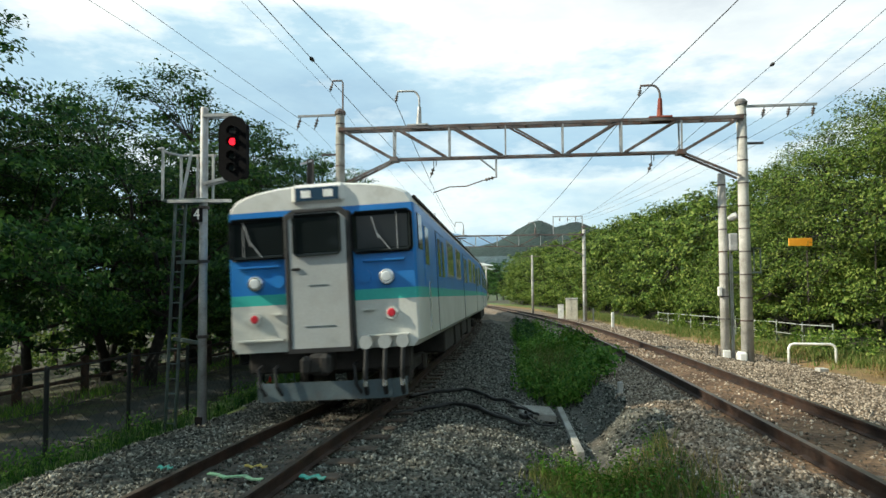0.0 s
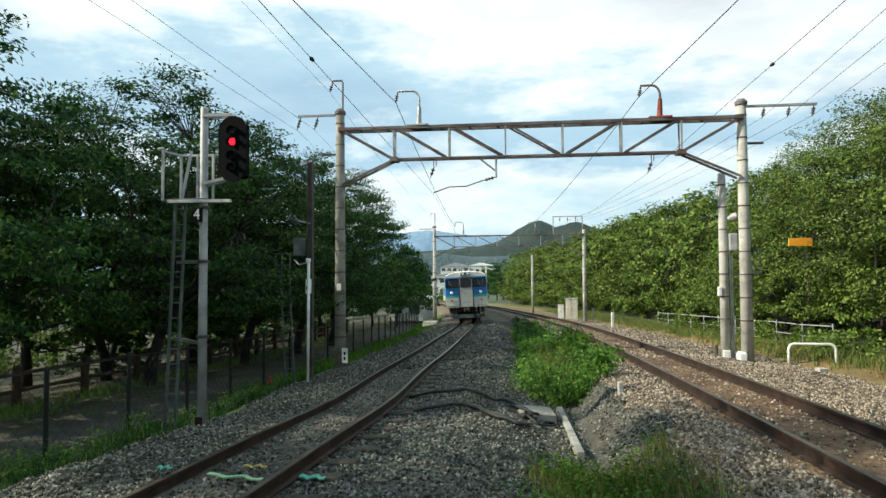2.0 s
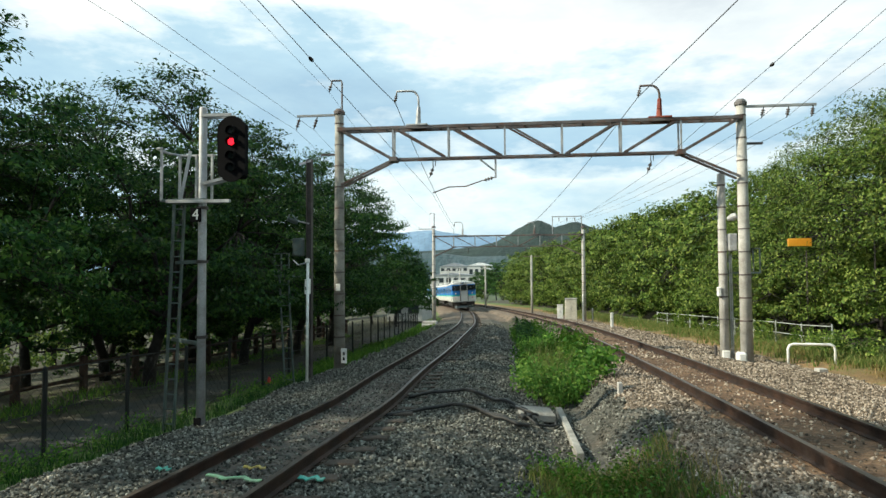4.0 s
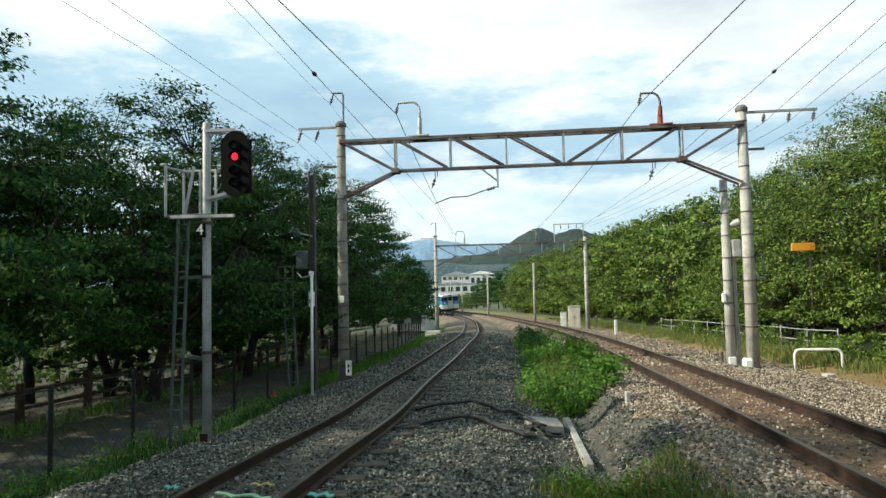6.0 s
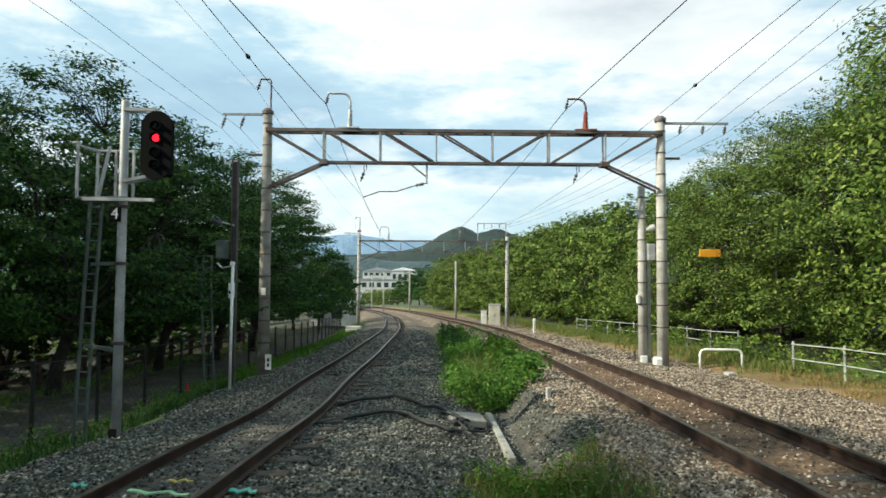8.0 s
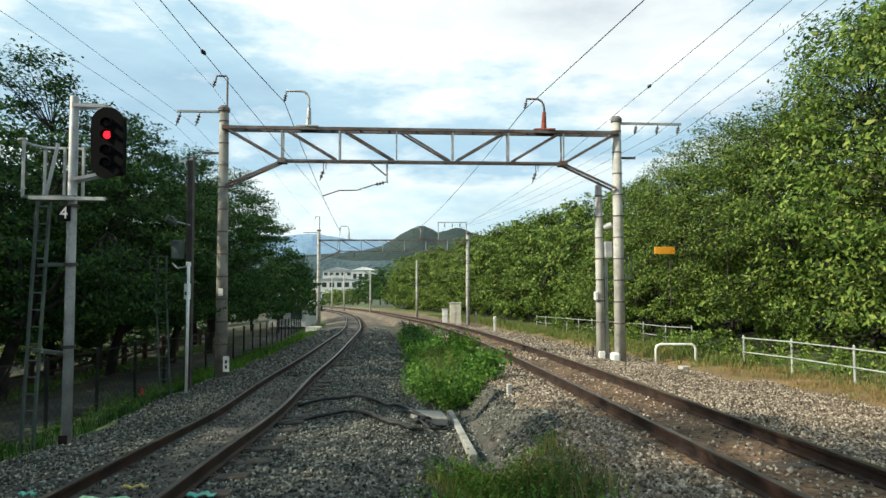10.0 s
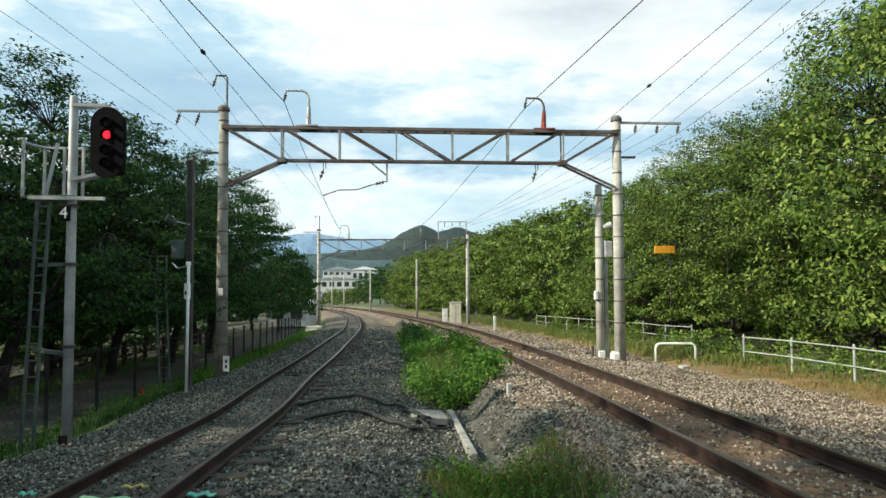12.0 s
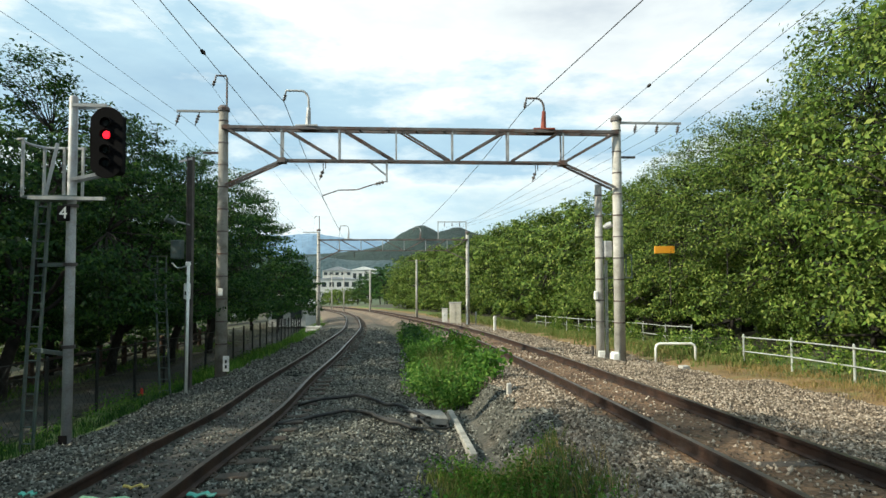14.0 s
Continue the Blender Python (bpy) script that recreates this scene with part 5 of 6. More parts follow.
    box(bm, sx, sy - 0.10, z - 0.30, 0.13, 0.015, 0.13, 0.003)
    part("tag_plate", bm, M_BLACK, s)


build_signal()


def build_dark_pole():
    """A dark steel pole with a lamp, a box and a second platform behind it."""
    x, y = -6.42, 16.0
    z = line_z(y)
    s = thing("signal_pole", Matrix.Identity(4), "dark brown steel pole with small boxes and a ladder platform", "pole")
    bm = bmesh.new()
    for q in (-0.07, 0.07):
        beam(bm, (x + q, y, ground_z(x, y) - 0.3), (x + q, y, z + 5.42), 0.012, 0.14, (0, 1, 0))
    beam(bm, (x, y, ground_z(x, y) - 0.3), (x, y, z + 5.42), 0.14, 0.012, (0, 1, 0))
    part("post", bm, M_BROWNSTEEL, s)
    bm = bmesh.new()
    beam(bm, (x - 0.3, y, z + 5.30), (x + 0.05, y, z + 5.38), 0.05, 0.05)
    part("cross_arm", bm, M_STEEL, s)
    bm = bmesh.new()
    box(bm, x - 0.27, y - 0.1, z + 3.05, 0.27, 0.22, 0.48, 0.02)
    bx = part("control_box", bm, M_LADDER, s, "grey metal control box")
    bm = bmesh.new()
    box(bm, x - 0.27, y - 0.215, z + 3.05, 0.21, 0.01, 0.40, 0.003)
    part("box_door", bm, M_LADDER, bx)
    bm = bmesh.new()
    tube(bm, [(x, y, z + 3.68), (x - 0.28, y - 0.05, z + 3.75), (x - 0.45, y - 0.1, z + 3.80)], 0.02, 6)
    part("lamp_arm", bm, M_STEEL, s)
    bm = bmesh.new()
    tube(bm, [(x - 0.30, y - 0.1, z + 3.70), (x - 0.42, y - 0.2, z + 3.80), (x - 0.50, y - 0.26, z + 3.84)], [0.05, 0.11, 0.10], 12)
    part("floodlight", bm, M_LADDER, s, "grey floodlight")
    bm = bmesh.new()
    box(bm, x + 0.0, y - 0.12, z + 2.0, 0.13, 0.12, 0.40, 0.01)
    part("junction_box", bm, M_WHITE, s)
    bm = bmesh.new()
    box(bm, x, y - 0.19, z + 1.95, 0.07, 0.02, 0.09, 0.004)
    part("box_mark", bm, M_BLACK, s)
    pz = z + 2.28
    bm = bmesh.new()
    beam(bm, (x + 0.05, y + 0.1, pz), (x - 1.15, y + 0.2, pz), 0.10, 0.05)
    part("platform", bm, M_LADDER, s)
    for px in (-1.15, -0.95, -0.72):
        bm = bmesh.new()
        beam(bm, (x + px, y + 0.3, pz), (x + px, y + 0.3, pz + 0.62), 0.03, 0.03)
        part("railing_post", bm, M_LADDER, s)
    for h in (0.3, 0.62):
        bm = bmesh.new()
        beam(bm, (x - 1.15, y + 0.3, pz + h), (x - 0.7, y + 0.3, pz + h), 0.03, 0.03)
        part("top_rail", bm, M_LADDER, s)
    ladder(s, (x - 0.72, y + 0.35, ground_z(x - 0.72, y) ), (x - 0.88, y + 0.3, pz + 0.2), 0.26, (1, 0, 0), M_LADDER, 11)


build_dark_pole()


def build_white_pole():
    x, y = -5.86, 14.5
    s = thing("white_pole", Matrix.Identity(4), "thin white painted pole with a small bracket", "pole")
    bm = bmesh.new()
    tube(bm, [(x, y, ground_z(x, y) - 0.2), (x + 0.02, y, line_z(y) + 2.62)], 0.035, 10)
    part("post", bm, M_WHITE, s, smooth=True)
    bm = bmesh.new()
    tube(bm, [(x, y, line_z(y) + 2.55), (x - 0.25, y + 0.05, line_z(y) + 2.50), (x - 0.40, y + 0.1, line_z(y) + 2.62)], 0.018, 6)
    part("bracket", bm, M_STEEL, s)
    bm = bmesh.new()
    box(bm, x + 0.01, y, line_z(y) + 2.60, 0.10, 0.08, 0.10, 0.01)
    part("cap", bm, M_WHITE, s)


build_white_pole()


def build_right_pole():
    x, y = 4.63, 18.7
    z = line_z(y)
    s = thing("equipment_pole", Matrix.Identity(4), "slim concrete pole carrying grey boxes and conduits", "pole")
    concrete_pole(s, x, y, ground_z(x, y) - 0.3, z + 5.15, 0.13, 0.105, M_CONCRETE, True)
    bm = bmesh.new()
    box(bm, x + 0.24, y - 0.05, z + 3.22, 0.22, 0.24, 0.48, 0.02)
    part("control_box", bm, M_STEEL, s, "grey metal control box")
    bm = bmesh.new()
    tube(bm, [(x + 0.12, y - 0.1, z + 3.86), (x + 0.22, y - 0.14, z + 3.90), (x + 0.34, y - 0.2, z + 3.95)], [0.05, 0.10, 0.09], 12)
    part("floodlight", bm, M_STEEL, s)
    bm = bmesh.new()
    box(bm, x - 0.14, y - 0.1, z + 1.86, 0.10, 0.14, 0.26, 0.02)
    part("junction_box", bm, M_WHITE, s)
    bm = bmesh.new()
    beam(bm, (x - 0.1, y, z + 2.38), (x + 1.0, y + 0.1, z + 2.38), 0.08, 0.05)
    part("platform", bm, M_LADDER, s)
    for px in (0.82, 0.99):
        bm = bmesh.new()
        beam(bm, (x + px, y + 0.1, z + 2.38), (x + px, y + 0.1, z + 3.05), 0.03, 0.03)
        part("railing_post", bm, M_LADDER, s)
    bm = bmesh.new()
    beam(bm, (x + 0.8, y + 0.1, z + 3.05), (x + 1.0, y + 0.1, z + 3.05), 0.03, 0.03)
    part("top_rail", bm, M_LADDER, s)
    for q, h in ((0.17, 3.0), (0.22, 2.9)):
        bm = bmesh.new()
        tube(bm, [(x + q, y, ground_z(x, y)), (x + q, y, z + h)], 0.022, 6)
        part("conduit", bm, M_STEEL, s)
    bm = bmesh.new()
    box(bm, x, y - 0.12, ground_z(x, y) + 0.1, 0.2, 0.08, 0.30, 0.02)
    part("foot_plate", bm, M_WHITE, s)
    bm = bmesh.new()
    sx = 4.30
    tube(bm, [(sx, y - 0.4, ground_z(sx, y)), (sx, y - 0.4, ground_z(sx, y) + 0.35)], 0.04, 8)
    tagged(part("marker_stub", bm, M_BROWNSTEEL), "short dark marker stub beside the pole", "marker")


build_right_pole()


# ------------------------------------------------------------------ fences
def hoop(x0, x1, y, h, label):
    bm = bmesh.new()
    z0 = ground_z(x0, y) - 0.1
    z1 = z0 + h + 0.1
    r = 0.12
    pts = [(x0, y, z0), (x0, y, z1 - r), (x0 + r * 0.3, y, z1 - r * 0.3), (x0 + r, y, z1), (x1 - r, y, z1), (x1 - r * 0.3, y, z1 - r * 0.3), (x1, y, z1 - r), (x1, y, z0)]
    tube(bm, pts, 0.036, 8)
    ob = part("hoop_barrier", bm, M_WHITE, None, smooth=True)
    return tagged(ob, label, "barrier")


hoop(5.98, 7.10, 17.9, 0.55, "white tubular hoop barrier standing in grass")


M_RAILPAINT = mat("faded_railing", (0.30, 0.325, 0.32), (0.42, 0.45, 0.43), 0.6, 0.1, scale=3, fine=50, bump=0.1, dirt=(0.24, 0.19, 0.14), dirt_amount=0.5)


def build_railing(y0, count, off):
    s = thing("railing", Matrix.Identity(4), "pale grey two-rail pipe railing along the trees", "railing")
    ys = [y0 + 2.05 * k for k in range(count)]
    pts = [(right_x(y) + off, y) for y in ys]
    for x, y in pts:
        bm = bmesh.new()
        z = ground_z(x, y)
        tube(bm, [(x, y, z - 0.2), (x, y, z + 0.80), (x, y, z + 0.82)], [0.028, 0.028, 0.016], 8)
        part("post", bm, M_RAILPAINT, s)
    for (a, b), (c, d) in zip(pts, pts[1:]):
        for h in (0.74, 0.36):
            bm = bmesh.new()
            tube(bm, [(a - 0.04, b, ground_z(a, b) + h), (c - 0.04, d, ground_z(c, d) + h)], 0.016, 8)
            part("rail_pipe", bm, M_RAILPAINT, s)


build_railing(5.0, 7, 5.88)
build_railing(22.5, 11, 7.0)


def build_mesh_fence():
    s = thing("mesh_fence", Matrix.Identity(4), "black steel wire fence between the track and footpath", "fence")
    ys = [4.6 + 2.0 * k for k in range(26)]
    pts = [(verge_x(y) - 4.5, y) for y in ys]
    for x, y in pts:
        z = ground_z(x, y)
        bm = bmesh.new()
        tube(bm, [(x, y, z - 0.2), (x, y, z + 1.42), (x, y, z + 1.45)], [0.038, 0.038, 0.02], 8)
        part("post", bm, M_FENCE, s)
    for (a, b), (c, d) in zip(pts, pts[1:]):
        za, zc = ground_z(a, b), ground_z(c, d)
        for h in (0.08, 0.75, 1.38):
            bm = bmesh.new()
            tube(bm, [(a, b, za + h), (c, d, zc + h)], 0.009, 5)
            part("rail_wire", bm, M_FENCE, s)
        bm = bmesh.new()
        n = 10
        for k in range(-6, n):
            for sg in (1, -1):
                f0, f1 = k / n, k / n + 0.62
                g0, g1 = max(f0, 0), min(f1, 1)
                if g1 <= g0:
                    continue
                h0, h1 = (g0 - f0) / 0.62, (g1 - f0) / 0.62
                if sg < 0:
                    h0, h1 = 1 - h0, 1 - h1
                beam(bm, (a + (c - a) * g0, b + (d - b) * g0, za + (zc - za) * g0 + 0.08 + 1.3 * h0), (a + (c - a) * g1, b + (d - b) * g1, za + (zc - za) * g1 + 0.08 + 1.3 * h1), 0.0035, 0.0035)
        tagged(part("mesh_panel", bm, M_FENCE, s), kind="stuff")


build_mesh_fence()

M_LOG = mat("dark_log", (0.035, 0.022, 0.016), (0.08, 0.05, 0.035), 0.95, scale=4, fine=40, bump=0.5)


def build_log_fence():
    s = thing("log_fence", Matrix.Identity(4), "low brown log fence behind the footpath", "fence")
    ys = [6.0 + 2.3 * k for k in range(18)]
    pts = [(verge_x(y) - 9.1, y) for y in ys]
    for x, y in pts:
        z = ground_z(x, y)
        bm = bmesh.new()
        tube(bm, [(x, y, z - 0.2), (x, y, z + 0.9), (x, y, z + 0.95)], [0.11, 0.10, 0.07], 10)
        part("post", bm, M_LOG, s)
    for (a, b), (c, d) in zip(pts, pts[1:]):
        for h in (0.35, 0.75):
            bm = bmesh.new()
            tube(bm, [(a, b, ground_z(a, b) + h), (c, d, ground_z(c, d) + h)], 0.05, 8)
            part("log_rail", bm, M_LOG, s)


build_log_fence()


# ------------------------------------------------------------------ small things beside the line
def cabinet(x, y, w, d, h, material, label):
    s = thing("relay_cabinet", pose(x, y, ground_z(x, y)), label, "cabinet", "relay cabinets")
    bm = bmesh.new()
    box(bm, 0, 0, h / 2, w, d, h, 0.02)
    part("body", bm, material, s)
    bm = bmesh.new()
    box(bm, 0, 0, h + 0.03, w + 0.08, d + 0.08, 0.06, 0.015)
    part("lid", bm, M_CONCRETE, s)
    for q in (-1, 1):
        bm = bmesh.new()
        box(bm, q * w * 0.24, -d / 2 - 0.008, h * 0.5, w * 0.44, 0.02, h * 0.86, 0.005)
        dr = part("door", bm, material, s)
        bm = bmesh.new()
        box(bm, q * w * 0.06, -d / 2 - 0.03, h * 0.55, 0.02, 0.03, 0.12, 0.004)
        part("handle", bm, M_STEEL, dr)


M_CABINET = mat("beige_cabinet", (0.50, 0.46, 0.38), (0.60, 0.56, 0.48), 0.7, scale=2, fine=40, bump=0.05, dirt=(0.34, 0.29, 0.22), dirt_amount=0.4)
cabinet(0.90, 47.0, 0.85, 0.5, 1.55, M_CABINET, "beige metal relay cabinet beside the second track")
cabinet(0.12, 48.0, 0.42, 0.4, 1.0, M_WHITE, "small white relay cabinet beside the second track")


def stub(x, y, w, h, material, label, lean=0):
    bm = bmesh.new()
    box(bm, 0, 0, h / 2 - 0.1, w, w, h + 0.2, 0.012, pose(0, 0, 0, 0, lean, 0))
    ob = tagged(part("marker_post", bm, material), label, "marker post", "marker posts")
    ob.matrix_basis = pose(x, y, ground_z(x, y), 0, 0, 12)


stub(3.05, 37.5, 0.14, 0.85, M_WHITE, "white short marker post in the grass")
stub(1.78, 47.2, 0.09, 1.9, M_WHITE, "thin white marker post beside the cabinet")
stub(2.45, 47.6, 0.08, 1.0, M_STEEL, "thin grey post beside the gantry")
stub(1.15, 11.2, 0.08, 0.2, M_CONCRETE, "small pale concrete stub set in the ballast")
stub(-1.9, 31.0, 0.10, 0.5, M_WHITE, "small white stub among the weeds")
stub(6.2, 16.4, 0.22, 0.10, M_CONCRETE, "small concrete block lying at the gravel edge")

# concrete trough edge in the ditch, with a junction of cables
bm = bmesh.new()
beam(bm, (0.12, 12.2, ground_z(0.12, 12.2) + 0.06), (0.42, 8.9, ground_z(0.42, 8.9) + 0.06), 0.11, 0.14)
bmesh.ops.bevel(bm, geom=list(bm.edges), offset=0.012, segments=1, affect="EDGES")
tagged(part("cable_trough", bm, M_CONCRETE_DARK), "pale concrete cable trough edge in the ditch", "cable trough")
bm = bmesh.new()
box(bm, 0, 0, 0, 0.62, 0.5, 0.14, 0.02)
pit = tagged(part("cable_pit", bm, M_CONCRETE_DARK), "old concrete cable pit cover among weeds", "cable pit")
pit.matrix_basis = pose(-0.28, 11.1, ground_z(-0.28, 11.1) + 0.06, 4, 6, 14)


def cable(pts, label, r=0.033, lift=0.03):
    out = []
    for (a, b, h), (c, d, k) in zip(pts, pts[1:]):
        for j in range(6):
            f = j / 6
            x, y = a + (c - a) * f, b + (d - b) * f
            out.append((x + 0.02 * sin(9 * y), y, ground_z(x, y) + lift + h + (k - h) * f))
    bm = bmesh.new()
    tube(bm, out, r, 8)
    tagged(part("cable", bm, M_RUBBER, None, smooth=True), label, "cable", "cables over the ballast")


cable(((-2.75, 12.1, 0.02), (-2.4, 12.7, 0.04), (-1.8, 12.85, 0.05), (-1.1, 11.9, 0.04), (-0.65, 11.3, 0.03), (-0.35, 11.0, 0.05)), "thick black cable arching over the ballast")
cable(((-2.65, 10.2, 0.0), (-2.2, 10.85, 0.02), (-1.7, 11.1, 0.05), (-1.35, 10.8, 0.06), (-0.85, 10.05, 0.04), (-0.5, 9.9, 0.02), (-0.3, 10.3, 0.0)), "thick black cable arching over the ballast")
cable(((-1.38, 10.95, 0.02), (-0.95, 10.35, 0.03), (-0.55, 10.15, 0.02)), "short black cable lying on the ballast", 0.025)
cable(((-0.7, 11.2, 0.03), (-0.3, 10.7, 0.08), (-0.05, 11.2, 0.02)), "short black cable lying on the ballast", 0.022)

M_TEAL = mat("teal_paint", (0.06, 0.34, 0.27), (0.11, 0.42, 0.33), 0.8, scale=6, fine=60, bump=0.2, dirt=(0.2, 0.24, 0.2), dirt_amount=0.7)
M_YELLOW = mat("yellow_paint", (0.42, 0.31, 0.06), (0.52, 0.40, 0.12), 0.8, scale=6, fine=60, bump=0.2, dirt=(0.2, 0.17, 0.1), dirt_amount=0.7)

M_PALEGREEN = mat("pale_green_paint", (0.20, 0.40, 0.22), (0.30, 0.48, 0.28), 0.8, scale=6, fine=60, bump=0.2, dirt=(0.2, 0.24, 0.18), dirt_amount=0.7)


def mark(x, y, w, d, turn, material, label, h=0.05):
    bm = bmesh.new()
    n = 6
    top = [[bm.verts.new(((k - n / 2) * w / n, q * d * (0.4 + 0.1 * cos(k * 3 + q)) + 0.02 * sin(k * 2.1), 0.01 * cos(k * 1.7) + h_)) for q, h_ in ((-1, 0.0), (1, 0.0), (1, 0.014), (-1, 0.014))] for k in range(n + 1)]
    for p, q in zip(top, top[1:]):
        for k in range(4):
            bm.faces.new((p[k], p[(k + 1) % 4], q[(k + 1) % 4], q[k]))
    bm.faces.new(top[0][::-1])
    bm.faces.new(top[-1])
    bmesh.ops.recalc_face_normals(bm, faces=bm.faces)
    ob = tagged(part("paint_marker", bm, material), label, "marker board", "marker boards on the track")
    ob.matrix_basis = pose(x, y, ground_z(x, y) + h, 0, 0, turn)


mark(-2.35, 6.22, 0.26, 0.10, 4, M_TEAL, "small teal marker board lying on the ballast")
mark(-3.15, 6.1, 0.62, 0.07, -4, M_PALEGREEN, "long pale green marker strip lying between the rails")
mark(-4.05, 6.25, 0.14, 0.08, 10, M_TEAL, "small teal marker board lying on the ballast")
mark(-3.12, 6.5, 0.24, 0.06, 8, M_YELLOW, "yellow marker strip lying between the rails")

# junction clutter in the ditch
for jx, jy, jw, jh, jt in ((-0.12, 11.55, 0.16, 0.14, 20), (0.02, 11.0, 0.12, 0.10, -15), (-0.42, 10.7, 0.2, 0.08, 35)):
    bm = bmesh.new()
    box(bm, 0, 0, jh / 2, jw, jw * 0.7, jh, 0.012)
    tube(bm, [(0, 0, jh), (0, 0, jh + 0.05)], 0.025, 8)
    jb = tagged(part("junction_box", bm, M_RUBBER), "small black cable junction box in the ditch", "junction box", "junction boxes")
    jb.matrix_basis = pose(jx, jy, ground_z(jx, jy), 6, -5, jt)
cable(((-0.45, 10.7, 0.03), (-0.2, 10.3, 0.05), (0.05, 10.6, 0.03), (0.1, 11.1, 0.02)), "short black cable lying on the ballast", 0.018)
# concrete steps at the foot of the far gantry post
bm = bmesh.new()
box(bm, 0, 0, 0.18, 1.1, 0.7, 0.42, 0.03)
box(bm, -0.1, -0.55, 0.06, 0.8, 0.4, 0.22, 0.03)
st = tagged(part("concrete_step", bm, M_CONCRETE), "pale concrete step block at the far post's foot", "concrete block")
st.matrix_basis = pose(-9.7, 47.6, ground_z(-9.7, 47.6))
# small red marker at the wire fence
bm = bmesh.new()
tube(bm, [(0, 0, 0), (0, 0, 0.03), (0, 0, 0.03), (0, 0, 0.16), (0, 0, 0.18)], [0.10, 0.10, 0.06, 0.03, 0.02], 12)
rm = tagged(part("red_marker", bm, mat("red_plastic", (0.42, 0.03, 0.02), (0.5, 0.05, 0.03), 0.5, scale=5, fine=40, bump=0.05)), "small red plastic marker at the fence foot", "marker")
rm.matrix_basis = pose(-8.05, 17.0, ground_z(-8.05, 17.0))

# orange board among the leaves
sg = thing("orange_sign", Matrix.Identity(4), "orange sign board on a thin post among leaves", "sign")
bm = bmesh.new()
box(bm, 8.62, 24.55, 2.88, 0.78, 0.05, 0.28, 0.01)
M_ORANGE = mat("orange_board", (0.75, 0.30, 0.02), (0.85, 0.38, 0.04), 0.5, scale=3, fine=40, bump=0.03)
part("board", bm, M_ORANGE, sg)
bm = bmesh.new()
tube(bm, [(8.85, 24.6, ground_z(8.85, 24.6) - 0.2), (8.85, 24.6, 2.9)], 0.025, 8)
part("post", bm, M_BROWNSTEEL, sg)

# ------------------------------------------------------------------ town
M_WALL = mat("pale_wall", (0.44, 0.44, 0.43), (0.54, 0.54, 0.53), 0.8, scale=0.3, fine=4, bump=0.05)
M_ROOF = mat("grey_roof", (0.20, 0.22, 0.25), (0.30, 0.32, 0.35), 0.7, scale=0.4, fine=4, bump=0.1)
M_ROOF_PALE = mat("white_roof", (0.7, 0.71, 0.72), (0.8, 0.8, 0.8), 0.6, scale=0.4, fine=4, bump=0.1)
M_ROOF_BROWN = mat("brown_roof", (0.14, 0.09, 0.07), (0.22, 0.15, 0.12), 0.8, scale=0.4, fine=4, bump=0.1)


def house(x, y, w, d, h, roof, pitch, label, cols, floors):
    z = min(line_z(y), 0) if y < 300 else -9.0
    s = thing("town_building", pose(x, y, z - 0.5), label, "building", "buildings of the town")
    bm = bmesh.new()
    box(bm, 0, 0, h / 2, w, d, h)
    wall = part("wall", bm, M_WALL, s)
    bm = bmesh.new()
    e = 0.4
    a = [(-w / 2 - e, h), (0, h + pitch), (w / 2 + e, h)] if pitch < w else [(-w / 2, h), (0, h + 1), (w / 2, h)]
    lo = [bm.verts.new((px, -d / 2 - e, pz)) for px, pz in a]
    hi = [bm.verts.new((px, d / 2 + e, pz)) for px, pz in a]
    for k in range(2):
        bm.faces.new((lo[k], lo[k + 1], hi[k + 1], hi[k]))
    bm.faces.new(lo)
    bm.faces.new(hi[::-1])
    bm.faces.new((lo[0], hi[0], hi[2], lo[2]))
    bmesh.ops.recalc_face_normals(bm, faces=bm.faces)
    part("roof", bm, roof, s)
    for f in range(floors):
        for c in range(cols):
            bm = bmesh.new()
            box(bm, (c + 0.5) / cols * w - w / 2, -d / 2 - 0.03, (f + 0.55) * h / floors, w / cols * 0.6, 0.1, h / floors * 0.42)
            part("window", bm, M_SIDEGLASS, s)


house(-55, 330, 23, 14, 11.5, M_ROOF, 1.2, "pale two-storey building with a grey roof", 6, 2)
house(-46, 372, 13, 16, 17.0, M_ROOF_PALE, 1.8, "pale hall with a broad white roof", 4, 2)
house(-72, 300, 12, 9, 8.0, M_ROOF, 2.0, "pale house with a grey roof at the town's edge", 3, 2)
house(-88, 340, 14, 10, 10.0, M_ROOF_BROWN, 2.2, "small pale house with a brown roof", 3, 2)
house(-66, 400, 18, 12, 17.0, M_ROOF, 2.4, "pale block with a grey roof", 5, 4)
house(-14.4, 61, 3.4, 5, 2.1, M_ROOF_PALE, 0.4, "low pale shed with a white roof beside the footpath", 2, 1)
house(-33, 88, 10, 8, 5.0, M_ROOF_PALE, 1.6, "low pale shed with a white roof behind the trees", 3, 1)

for i in range(16):
    y = 150 + 9 * i
    x = -34 - 0.165 * (y - 150) + (16 + rt.uniform(-3, 8) if i % 2 else -14 - rt.uniform(0, 12)) * (0.6 + y / 300)
    tree(FAR_LEFT, i % 2, x, y, rt.uniform(0, 360), rt.uniform(0.9, 1.3), "distant dark green tree near the town", "trees of the town")

for i, (x, y, k) in enumerate(((-49, 236, 1.9), (-43, 240, 1.7), (-38, 228, 1.9), (-33, 232, 2.1), (-29, 215, 1.8), (-53, 250, 2.0), (-46, 262, 2.0), (-40, 255, 2.2))):
    shrub = tree(SHRUB_R, i % 2, x, y, 47 * i, k, "bright green bush on the bank before the town", "bushes before the town")
    shrub.name, shrub["category"] = "shrub", "shrub"

